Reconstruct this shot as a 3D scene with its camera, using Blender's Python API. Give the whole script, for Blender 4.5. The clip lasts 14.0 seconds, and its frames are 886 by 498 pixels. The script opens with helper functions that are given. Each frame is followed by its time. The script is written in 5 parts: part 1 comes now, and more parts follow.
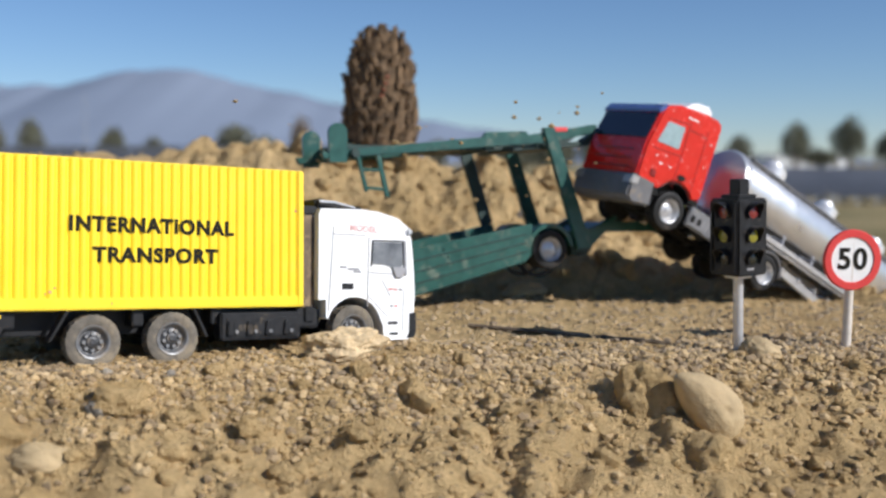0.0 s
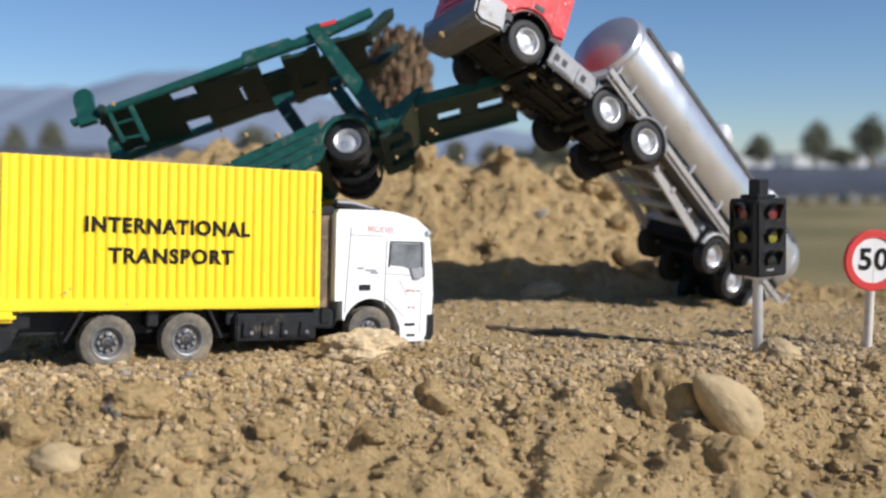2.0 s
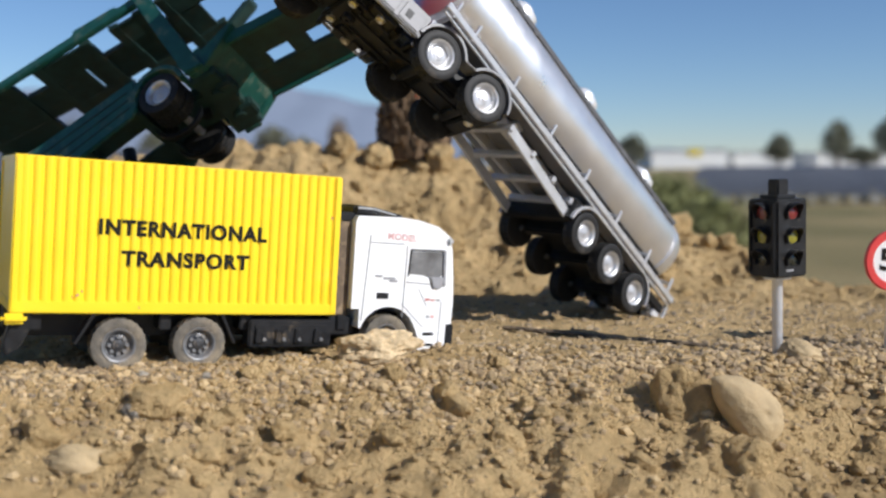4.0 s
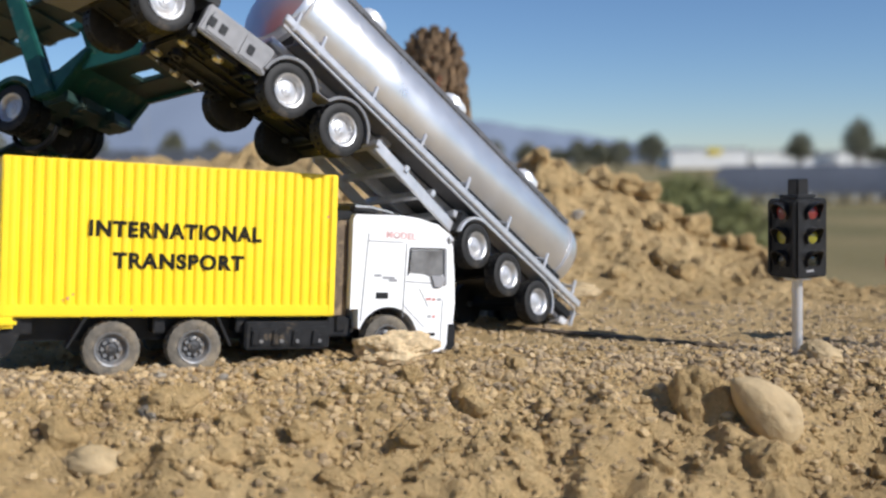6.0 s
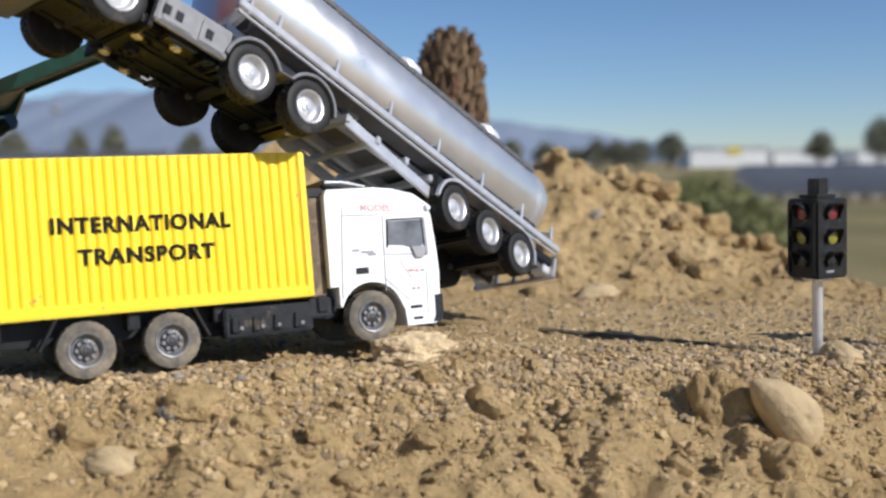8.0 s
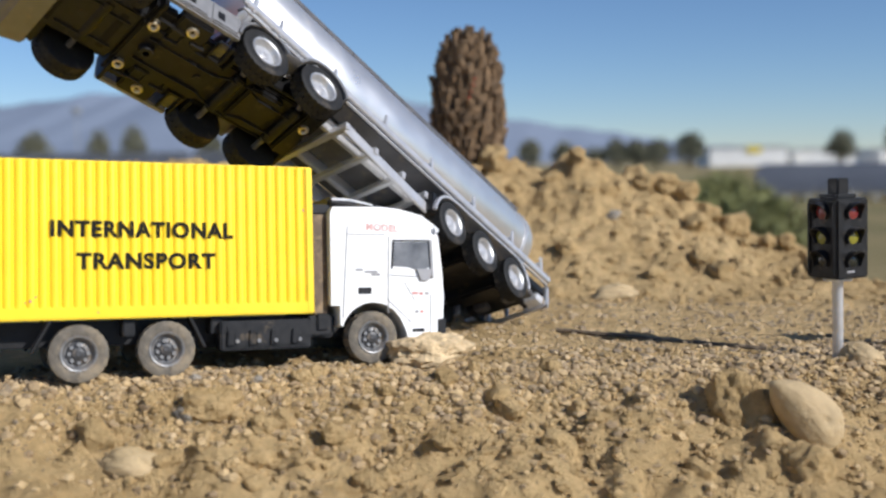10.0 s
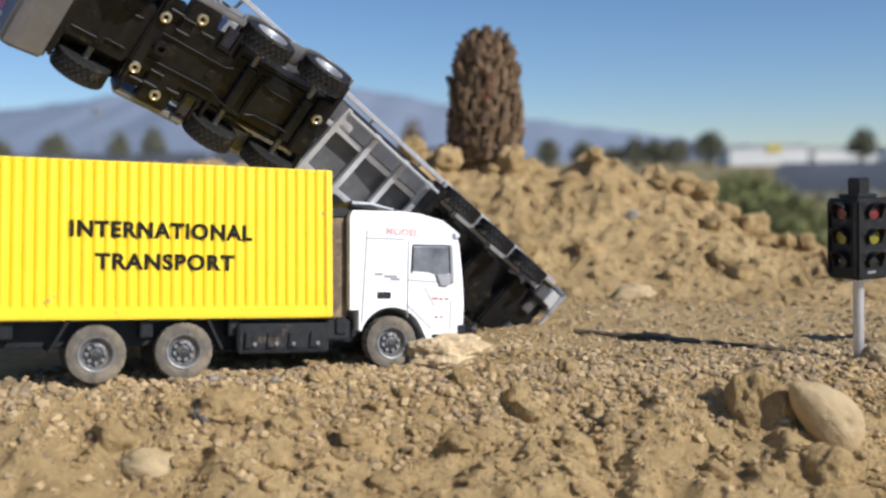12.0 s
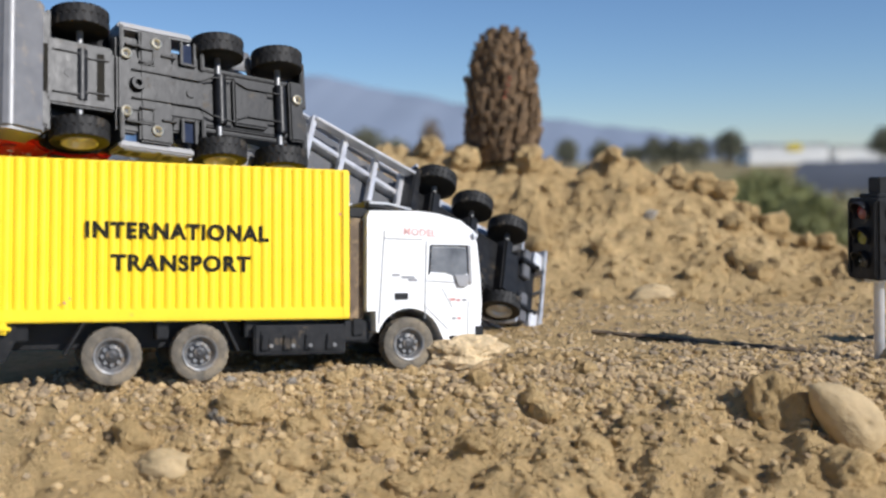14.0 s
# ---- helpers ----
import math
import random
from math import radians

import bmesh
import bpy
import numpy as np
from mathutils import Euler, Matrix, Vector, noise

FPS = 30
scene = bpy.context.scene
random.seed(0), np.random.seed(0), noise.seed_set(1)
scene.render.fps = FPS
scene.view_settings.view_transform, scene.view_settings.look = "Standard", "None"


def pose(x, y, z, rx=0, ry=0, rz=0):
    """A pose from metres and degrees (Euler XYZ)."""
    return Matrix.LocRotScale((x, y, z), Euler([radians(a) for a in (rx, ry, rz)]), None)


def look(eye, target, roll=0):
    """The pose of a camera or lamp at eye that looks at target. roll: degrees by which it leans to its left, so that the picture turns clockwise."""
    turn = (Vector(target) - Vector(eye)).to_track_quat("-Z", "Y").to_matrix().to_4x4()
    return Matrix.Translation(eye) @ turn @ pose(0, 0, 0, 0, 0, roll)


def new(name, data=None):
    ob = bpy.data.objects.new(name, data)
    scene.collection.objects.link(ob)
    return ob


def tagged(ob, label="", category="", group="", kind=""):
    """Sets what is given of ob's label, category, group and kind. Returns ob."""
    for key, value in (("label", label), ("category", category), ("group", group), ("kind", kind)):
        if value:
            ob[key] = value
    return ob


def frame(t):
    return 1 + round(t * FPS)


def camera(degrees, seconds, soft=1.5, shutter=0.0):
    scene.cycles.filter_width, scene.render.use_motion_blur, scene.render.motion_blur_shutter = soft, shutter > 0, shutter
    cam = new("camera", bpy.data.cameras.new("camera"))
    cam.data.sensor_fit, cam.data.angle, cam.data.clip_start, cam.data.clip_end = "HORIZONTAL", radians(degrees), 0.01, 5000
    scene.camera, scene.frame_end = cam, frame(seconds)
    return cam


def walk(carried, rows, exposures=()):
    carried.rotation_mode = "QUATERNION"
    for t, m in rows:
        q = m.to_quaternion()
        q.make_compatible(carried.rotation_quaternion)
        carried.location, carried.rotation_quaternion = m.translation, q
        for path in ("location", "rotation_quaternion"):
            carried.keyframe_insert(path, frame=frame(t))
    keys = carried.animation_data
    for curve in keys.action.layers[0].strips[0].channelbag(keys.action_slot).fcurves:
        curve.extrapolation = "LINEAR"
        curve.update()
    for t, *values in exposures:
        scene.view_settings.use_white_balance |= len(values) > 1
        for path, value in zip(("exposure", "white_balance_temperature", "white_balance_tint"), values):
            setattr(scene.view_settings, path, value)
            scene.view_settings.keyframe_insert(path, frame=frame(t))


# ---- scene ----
cam = camera(46.0, 14.0, soft=2.5)
CM = 0.01
cam.data.dof.use_dof = True
cam.data.dof.focus_distance = 0.39
cam.data.dof.aperture_fstop = 10.5

# the camera: a slow pan to the left with a slight push in, 6.4 cm over the dirt road
walk(cam, [(t, pose(x * CM, y * CM, z * CM, a, b, c)) for t, x, y, z, a, b, c in (
    (0, 0.0, 0.0, 6.4, 85.32, -0.0, 0.0),
    (3.5, 0.092, 0.155, 6.442, 85.339, 0.291, 1.763),
    (7, 0.183, 0.309, 6.484, 85.357, 0.582, 3.526),
    (10.5, 0.275, 0.464, 6.525, 85.376, 0.874, 5.29),
    (14, 0.366, 0.619, 6.567, 85.394, 1.165, 7.053))],
     exposures=[(0, 0.06, 6050, 12), (14, 0.06, 6050, 12)])

# ---- light ----
TO_SUN = Vector((0.80, -0.42, 0.60)).normalized()
world = bpy.data.worlds.new("sky")
scene.world = world
world.use_nodes = True
wn, wl = world.node_tree.nodes, world.node_tree.links
sky = wn.new("ShaderNodeTexSky")
sky.sky_type = "NISHITA"
sky.sun_disc = False
sky.sun_elevation = math.asin(TO_SUN.z)
sky.sun_rotation = math.atan2(TO_SUN.x, TO_SUN.y)
sky.altitude = 1500
sky.air_density = 1.0
sky.dust_density = 0.0
sky.ozone_density = 5.0
wn["Background"].inputs["Strength"].default_value = 0.087
wl.new(sky.outputs[0], wn["Background"].inputs["Color"])
sun_data = bpy.data.lights.new("sun", "SUN")
sun_data.energy = 5.0
sun_data.angle = radians(0.53)
sun_data.color = (1.0, 0.95, 0.87)
sun = new("sun", sun_data)
sun.matrix_world = look(TO_SUN * 3, (0, 0, 0))
scene.view_settings.exposure = 0.0


# ---- materials ----
def material(name, base, rough=0.5, metal=0.0, vary=0.12, scale=300.0, bump=0.0, bump_scale=900.0, dust=0.0, dust_scale=160.0, dust_color=(0.42, 0.31, 0.18), coat=0.0, random_tint=0.0):
    m = bpy.data.materials.new(name)
    m.use_nodes = True
    n, l = m.node_tree.nodes, m.node_tree.links
    b = n["Principled BSDF"]
    b.inputs["Metallic"].default_value = metal
    b.inputs["Coat Weight"].default_value = coat
    tc = n.new("ShaderNodeTexCoord")
    grain = n.new("ShaderNodeTexNoise")
    grain.inputs["Scale"].default_value = scale
    grain.inputs["Detail"].default_value = 6
    l.new(tc.outputs["Object"], grain.inputs["Vector"])
    ramp = n.new("ShaderNodeMapRange")
    ramp.inputs["From Min"].default_value, ramp.inputs["From Max"].default_value = 0.3, 0.7
    ramp.inputs["To Min"].default_value, ramp.inputs["To Max"].default_value = 1 - vary, 1 + vary
    l.new(grain.outputs["Fac"], ramp.inputs["Value"])
    mul = n.new("ShaderNodeVectorMath")
    mul.operation = "SCALE"
    mul.inputs[0].default_value = base
    l.new(ramp.outputs[0], mul.inputs["Scale"])
    color = mul.outputs[0]
    if random_tint:
        info = n.new("ShaderNodeObjectInfo")
        rr = n.new("ShaderNodeMapRange")
        rr.inputs["To Min"].default_value, rr.inputs["To Max"].default_value = 1 - random_tint, 1 + random_tint
        l.new(info.outputs["Random"], rr.inputs["Value"])
        m2 = n.new("ShaderNodeVectorMath")
        m2.operation = "SCALE"
        l.new(color, m2.inputs[0])
        l.new(rr.outputs[0], m2.inputs["Scale"])
        color = m2.outputs[0]
    rough_map = n.new("ShaderNodeMapRange")
    rough_map.inputs["To Min"].default_value, rough_map.inputs["To Max"].default_value = max(rough - 0.1, 0.02), min(rough + 0.1, 1)
    l.new(grain.outputs["Fac"], rough_map.inputs["Value"])
    rough_out = rough_map.outputs[0]
    if dust:
        dn = n.new("ShaderNodeTexNoise")
        dn.inputs["Scale"].default_value = dust_scale
        dn.inputs["Detail"].default_value = 8
        dn.inputs["Roughness"].default_value = 0.65
        l.new(tc.outputs["Object"], dn.inputs["Vector"])
        dr = n.new("ShaderNodeMapRange")
        dr.inputs["From Min"].default_value, dr.inputs["From Max"].default_value = 0.62 - 0.3 * dust, 0.8 - 0.2 * dust
        dr.inputs["To Max"].default_value = min(1, 0.35 + dust)
        l.new(dn.outputs["Fac"], dr.inputs["Value"])
        mix = n.new("ShaderNodeMix")
        mix.data_type = "RGBA"
        l.new(dr.outputs[0], mix.inputs["Factor"])
        l.new(color, mix.inputs["A"])
        mix.inputs["B"].default_value = (*dust_color, 1)
        color = mix.outputs["Result"]
        rm = n.new("ShaderNodeMix")
        l.new(dr.outputs[0], rm.inputs["Factor"])
        l.new(rough_out, rm.inputs["A"])
        rm.inputs["B"].default_value = 0.95
        rough_out = rm.outputs["Result"]
    l.new(color, b.inputs["Base Color"])
    l.new(rough_out, b.inputs["Roughness"])
    if bump:
        bn = n.new("ShaderNodeTexNoise")
        bn.inputs["Scale"].default_value = bump_scale
        bn.inputs["Detail"].default_value = 5
        l.new(tc.outputs["Object"], bn.inputs["Vector"])
        bp = n.new("ShaderNodeBump")
        bp.inputs["Strength"].default_value = bump
        bp.inputs["Distance"].default_value = 0.001
        l.new(bn.outputs["Fac"], bp.inputs["Height"])
        l.new(bp.outputs[0], b.inputs["Normal"])
    return m


def dirt_material(name, tone=1.0):
    m = bpy.data.materials.new(name)
    m.use_nodes = True
    n, l = m.node_tree.nodes, m.node_tree.links
    b = n["Principled BSDF"]
    geo = n.new("ShaderNodeNewGeometry")

    def nz(scale, detail, rough=0.6):
        t = n.new("ShaderNodeTexNoise")
        t.inputs["Scale"].default_value = scale
        t.inputs["Detail"].default_value = detail
        t.inputs["Roughness"].default_value = rough
        l.new(geo.outputs["Position"], t.inputs["Vector"])
        return t.outputs["Fac"]

    big, small, fine = nz(22, 5), nz(190, 6, 0.7), nz(900, 4, 0.7)
    r1 = n.new("ShaderNodeValToRGB")
    e = r1.color_ramp.elements
    e[0].position, e[0].color = 0.3, (0.50 * tone, 0.355 * tone, 0.17 * tone, 1)
    e[1].position, e[1].color = 0.68, (0.70 * tone, 0.515 * tone, 0.265 * tone, 1)
    l.new(big, r1.inputs[0])
    r2 = n.new("ShaderNodeValToRGB")
    e = r2.color_ramp.elements
    e[0].position, e[0].color = 0.28, (0.76, 0.73, 0.68, 1)
    e[1].position, e[1].color = 0.66, (1.18, 1.15, 1.12, 1)
    l.new(small, r2.inputs[0])
    mx = n.new("ShaderNodeMix")
    mx.data_type, mx.blend_type = "RGBA", "MULTIPLY"
    mx.inputs["Factor"].default_value = 1
    l.new(r1.outputs[0], mx.inputs["A"])
    l.new(r2.outputs[0], mx.inputs["B"])
    # the field beyond the dirt pile is grassy and darker
    sep = n.new("ShaderNodeSeparateXYZ")
    l.new(geo.outputs["Position"], sep.inputs[0])
    beyond = n.new("ShaderNodeMapRange")
    beyond.inputs["From Min"].default_value, beyond.inputs["From Max"].default_value = 1.3, 2.6
    l.new(sep.outputs["Y"], beyond.inputs["Value"])
    patch = n.new("ShaderNodeValToRGB")
    e = patch.color_ramp.elements
    e[0].position, e[0].color = 0.38, (0.155, 0.135, 0.06, 1)
    e[1].position, e[1].color = 0.62, (0.34, 0.265, 0.135, 1)
    l.new(nz(0.12, 6), patch.inputs[0])
    fm = n.new("ShaderNodeMix")
    fm.data_type = "RGBA"
    l.new(beyond.outputs[0], fm.inputs["Factor"])
    l.new(mx.outputs["Result"], fm.inputs["A"])
    l.new(patch.outputs[0], fm.inputs["B"])
    l.new(fm.outputs["Result"], b.inputs["Base Color"])
    b.inputs["Roughness"].default_value = 0.95
    b.inputs["Specular IOR Level"].default_value = 0.15
    add = n.new("ShaderNodeMath")
    l.new(small, add.inputs[0])
    l.new(fine, add.inputs[1])
    bp = n.new("ShaderNodeBump")
    bp.inputs["Strength"].default_value = 0.9
    bp.inputs["Distance"].default_value = 0.0035
    l.new(add.outputs[0], bp.inputs["Height"])
    l.new(bp.outputs[0], b.inputs["Normal"])
    return m


DIRT = dirt_material("dry_earth")
CLOD = material("earth_clod", (0.47, 0.34, 0.185), 0.95, vary=0.3, scale=420, bump=1.0, bump_scale=700, random_tint=0.22)
GREYSTONE = material("grey_gravel", (0.30, 0.265, 0.215), 0.9, vary=0.35, scale=260, bump=0.6, random_tint=0.35)
ROUGHSTONE = material("rough_pale_stone", (0.58, 0.44, 0.255), 0.95, vary=0.35, scale=330, bump=1.0, bump_scale=420, dust=0.3, dust_scale=120)
PEBBLE = material("river_stone", (0.43, 0.32, 0.172), 0.8, vary=0.18, scale=140, bump=0.35, bump_scale=1100, dust=0.35, dust_scale=90)
BARK = material("palm_bark", (0.145, 0.092, 0.048), 0.9, vary=0.65, scale=210, bump=1.0, bump_scale=600)
YELLOW = material("yellow_plastic", (0.93, 0.665, 0.010), 0.38, vary=0.03, scale=120, dust=0.1, dust_scale=60, dust_color=(0.75, 0.52, 0.05), coat=0.15)
BLACKTXT = material("black_print", (0.012, 0.010, 0.006), 0.85, vary=0.5, scale=500)
WHITE = material("white_plastic", (0.86, 0.86, 0.85), 0.35, vary=0.03, scale=150, dust=0.06, dust_scale=110, dust_color=(0.6, 0.52, 0.42), coat=0.2)
BLACK = material("black_plastic", (0.014, 0.014, 0.015), 0.42, vary=0.3, scale=350, dust=0.07, dust_scale=140)
UNDER = material("underbody_plastic", (0.010, 0.010, 0.0105), 0.4, vary=0.35, scale=300, bump=0.07, bump_scale=500, dust=0.07, dust_scale=120, dust_color=(0.2, 0.14, 0.07))
RUBBER = material("tyre_rubber", (0.017, 0.0165, 0.016), 0.6, vary=0.3, scale=380, dust=0.08, dust_scale=150, dust_color=(0.25, 0.2, 0.14))
DUSTY_RUBBER = material("dusty_tyre_rubber", (0.13, 0.115, 0.092), 0.9, vary=0.3, scale=300, bump=0.4, dust=0.6, dust_scale=180, dust_color=(0.27, 0.22, 0.15))
RIMGREY = material("grey_rim", (0.20, 0.20, 0.20), 0.45, metal=0.3, vary=0.2, scale=300, dust=0.3, dust_scale=200)
HUBDARK = material("dark_hub", (0.07, 0.07, 0.072), 0.4, metal=0.3, vary=0.3, scale=500, dust=0.25, dust_scale=260)
CHROME = material("chrome", (0.54, 0.54, 0.54), 0.4, metal=0.7, vary=0.06, scale=300, dust=0.12, dust_scale=200)
SILVER = material("silver_paint", (0.60, 0.60, 0.61), 0.36, metal=0.55, vary=0.08, scale=260, dust=0.12, dust_scale=120)
TANKMETAL = material("polished_tank", (0.68, 0.68, 0.68), 0.31, metal=0.74, vary=0.05, scale=90, dust=0.04, dust_scale=70)
BUMPER = material("silver_grey_plastic", (0.17, 0.17, 0.175), 0.4, metal=0.2, vary=0.1, scale=200, dust=0.15)
DARKGREY = material("dark_grey_plastic", (0.10, 0.10, 0.105), 0.45, vary=0.15, scale=200, dust=0.12)
SKIRT = material("dull_silver_plastic", (0.21, 0.21, 0.215), 0.5, metal=0.15, vary=0.12, scale=260, dust=0.15, dust_scale=120)
LIDWHITE = material("pale_silver_lid", (0.74, 0.74, 0.74), 0.32, metal=0.35, vary=0.06, scale=200, dust=0.08)
GREYPL = material("grey_plastic", (0.30, 0.30, 0.31), 0.45, vary=0.1, scale=300, dust=0.2)
RED = material("red_enamel", (0.62, 0.018, 0.012), 0.25, vary=0.08, scale=200, dust=0.08, dust_scale=300, dust_color=(0.85, 0.8, 0.75), coat=0.5)
DARKRED = material("dark_red_plastic", (0.25, 0.02, 0.02), 0.4, vary=0.15)
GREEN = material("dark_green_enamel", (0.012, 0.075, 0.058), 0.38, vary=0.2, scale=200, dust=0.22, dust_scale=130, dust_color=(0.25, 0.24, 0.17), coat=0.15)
# darker copy of GREEN: dirt and underside shade are put into the colour
GREENUNDER = material("shaded_dirty_green", (0.013, 0.036, 0.030), 0.5, vary=0.35, scale=200, dust=0.2, dust_scale=110, dust_color=(0.10, 0.072, 0.04))
# large noise blotches paint a reflection into the grey glass
WINDOW = material("blotchy_window", (0.16, 0.162, 0.165), 0.1, vary=0.75, scale=75, dust=0.1, dust_scale=200, coat=0.4)
DARKWIN = material("dark_windscreen", (0.02, 0.025, 0.045), 0.08, vary=0.1, coat=0.6)
BLUEWIN = material("pale_blue_window", (0.30, 0.42, 0.45), 0.1, vary=0.1, coat=0.5)
LAMPRED = material("red_lens", (0.20, 0.03, 0.03), 0.25, vary=0.1, coat=0.5)
LAMPYEL = material("amber_lens", (0.26, 0.24, 0.03), 0.25, vary=0.1, coat=0.5)
LAMPDARK = material("dark_green_lens", (0.012, 0.016, 0.014), 0.25, vary=0.1, coat=0.5)
SIGNRED = material("sign_red", (0.66, 0.05, 0.045), 0.45, vary=0.06, scale=150, dust=0.06)
SIGNWHITE = material("sign_white", (0.82, 0.81, 0.79), 0.45, vary=0.04, scale=150, dust=0.05)
PRINTRED = material("red_print", (0.55, 0.22, 0.19), 0.5)
FADEDRED = material("faded_red_print", (0.60, 0.36, 0.34), 0.6, vary=0.5, scale=600)
STEEL = material("axle_steel", (0.22, 0.22, 0.22), 0.45, metal=0.6, vary=0.2)
GOLD = material("brass_screw", (0.62, 0.56, 0.42), 0.3, metal=0.8, vary=0.2)
BROWNPL = material("brown_dust_panel", (0.12, 0.085, 0.055), 0.7, vary=0.3, scale=200, dust=0.4)
# paled and greyed: the far trees' haze is mixed into the leaf colour
LEAF = material("foliage", (0.15, 0.15, 0.098), 0.85, vary=0.4, scale=1.2)
LEAFDRY = material("autumn_foliage", (0.17, 0.115, 0.06), 0.8, vary=0.4, scale=1.2)
TRUNK = material("tree_trunk", (0.10, 0.075, 0.05), 0.9, vary=0.3, scale=3)
GRASS = material("grass_tuft", (0.19, 0.195, 0.072), 0.85, vary=0.4, scale=3)
WALLWHITE = material("white_wall", (0.78, 0.78, 0.76), 0.7, vary=0.06, scale=0.3)
ROOFGREY = material("roof_sheet", (0.38, 0.38, 0.38), 0.6, vary=0.1, scale=0.4)
PANELDARK = material("solar_glass", (0.085, 0.09, 0.10), 0.5, vary=0.2, scale=0.6, coat=0.2)
PANELFRAME = material("galvanised_frame", (0.4, 0.41, 0.42), 0.5, metal=0.5)
# distance haze is put into this blue-grey base colour
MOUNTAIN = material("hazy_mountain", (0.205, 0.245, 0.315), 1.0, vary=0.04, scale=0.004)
# brown-black that stands in for the shadow line on the road
SHADOWLINE = material("road_shadow_line", (0.11, 0.08, 0.052), 0.9, vary=0.35, scale=300, dust=0.45, dust_scale=90)
FIELDGRASS = material("field_grass", (0.17, 0.16, 0.06), 0.9, vary=0.3, scale=0.8)
SIGNYEL = material("yellow_sign", (0.8, 0.62, 0.05), 0.5)

for dull in (UNDER, RUBBER, BLACK, BLACKTXT):
    dull.node_tree.nodes["Principled BSDF"].inputs["Specular IOR Level"].default_value = 0.3


# ---- mesh helpers: all in centimetres, turned into metres on linking ----
def obj(name, bm, mat, parent=None, label="", smooth=True, unit=CM):
    me = bpy.data.meshes.new(name)
    bmesh.ops.scale(bm, vec=(unit, unit, unit), verts=bm.verts)
    bmesh.ops.recalc_face_normals(bm, faces=bm.faces)
    bm.to_mesh(me)
    bm.free()
    me.materials.append(mat)
    if smooth:
        me.polygons.foreach_set("use_smooth", [True] * len(me.polygons))
        me.set_sharp_from_angle(angle=radians(35))
    ob = new(name, me)
    if parent is not None:
        ob.parent = parent
    if label:
        tagged(ob, label)
    return ob


part = obj


def share(name, me, parent, m):
    ob = new(name, me)
    ob.parent = parent
    ob.matrix_basis = m
    return ob


def root(name, label, category, m=None, group="", kind=""):
    e = new(name)
    e.empty_display_size = 0.01
    tagged(e, label, category, group, kind)
    if m is not None:
        e.matrix_basis = m
    return e


def bevel(bm, geom_faces, w, seg=2):
    edges = {e for f in geom_faces for e in f.edges if e.is_manifold and e.calc_face_angle(0) > 0.5}
    if edges and w > 0:
        bmesh.ops.bevel(bm, geom=list(edges), offset=w, segments=seg, affect="EDGES", clamp_overlap=True)


def box(bm, x0, x1, y0, y1, z0, z1, b=0.04, m=None):
    t = Matrix.Translation(((x0 + x1) / 2, (y0 + y1) / 2, (z0 + z1) / 2)) @ Matrix.Diagonal((abs(x1 - x0), abs(y1 - y0), abs(z1 - z0), 1))
    if m is not None:
        t = m @ t
    r = bmesh.ops.create_cube(bm, size=1, matrix=t)
    bevel(bm, {f for v in r["verts"] for f in v.link_faces}, b)
    return bm


def beam(bm, p, q, w, h, b=0.02, up=(0, 0, 1)):
    """A bar of section w by h from p to q."""
    p, q = Vector(p), Vector(q)
    d = q - p
    z = d.normalized()
    u = Vector(up)
    x = z.cross(u)
    if x.length < 1e-4:
        x = z.cross(Vector((0, 1, 0)))
    x.normalize()
    y = x.cross(z)
    m = Matrix((x, y, z)).transposed().to_4x4()
    m.translation = (p + q) / 2
    r = bmesh.ops.create_cube(bm, size=1, matrix=m @ Matrix.Diagonal((w, h, d.length, 1)))
    bevel(bm, {f for v in r["verts"] for f in v.link_faces}, b, 1)
    return bm


def rod(bm, p, q, r, seg=12, r2=None, b=0.0):
    p, q = Vector(p), Vector(q)
    d = q - p
    m = d.to_track_quat("Z", "Y").to_matrix().to_4x4()
    m.translation = (p + q) / 2
    c = bmesh.ops.create_cone(bm, cap_ends=True, segments=seg, radius1=r, radius2=r if r2 is None else r2, depth=d.length, matrix=m)
    if b:
        bevel(bm, {f for v in c["verts"] for f in v.link_faces if len(f.verts) > 4}, b)
    return bm


def prof(bm, pts, y0, y1, b=0.05, seg=2, taper=1.0):
    """An outline in x, z drawn out from y0 to y1."""
    va = [bm.verts.new((x, y0, z)) for x, z in pts]
    vb = [bm.verts.new((x, y1, z)) for x, z in pts]
    n = len(pts)
    fs = [bm.faces.new(va), bm.faces.new(vb[::-1])]
    for i in range(n):
        fs.append(bm.faces.new((va[i], vb[i], vb[(i + 1) % n], va[(i + 1) % n])))
    bmesh.ops.recalc_face_normals(bm, faces=fs)
    bevel(bm, fs[:2] if taper is None else fs, b, seg)
    return bm


def arch(cx, cz, r, a0, a1, n=12):
    return [(cx + r * math.cos(radians(a0 + (a1 - a0) * i / n)), cz + r * math.sin(radians(a0 + (a1 - a0) * i / n))) for i in range(n + 1)]


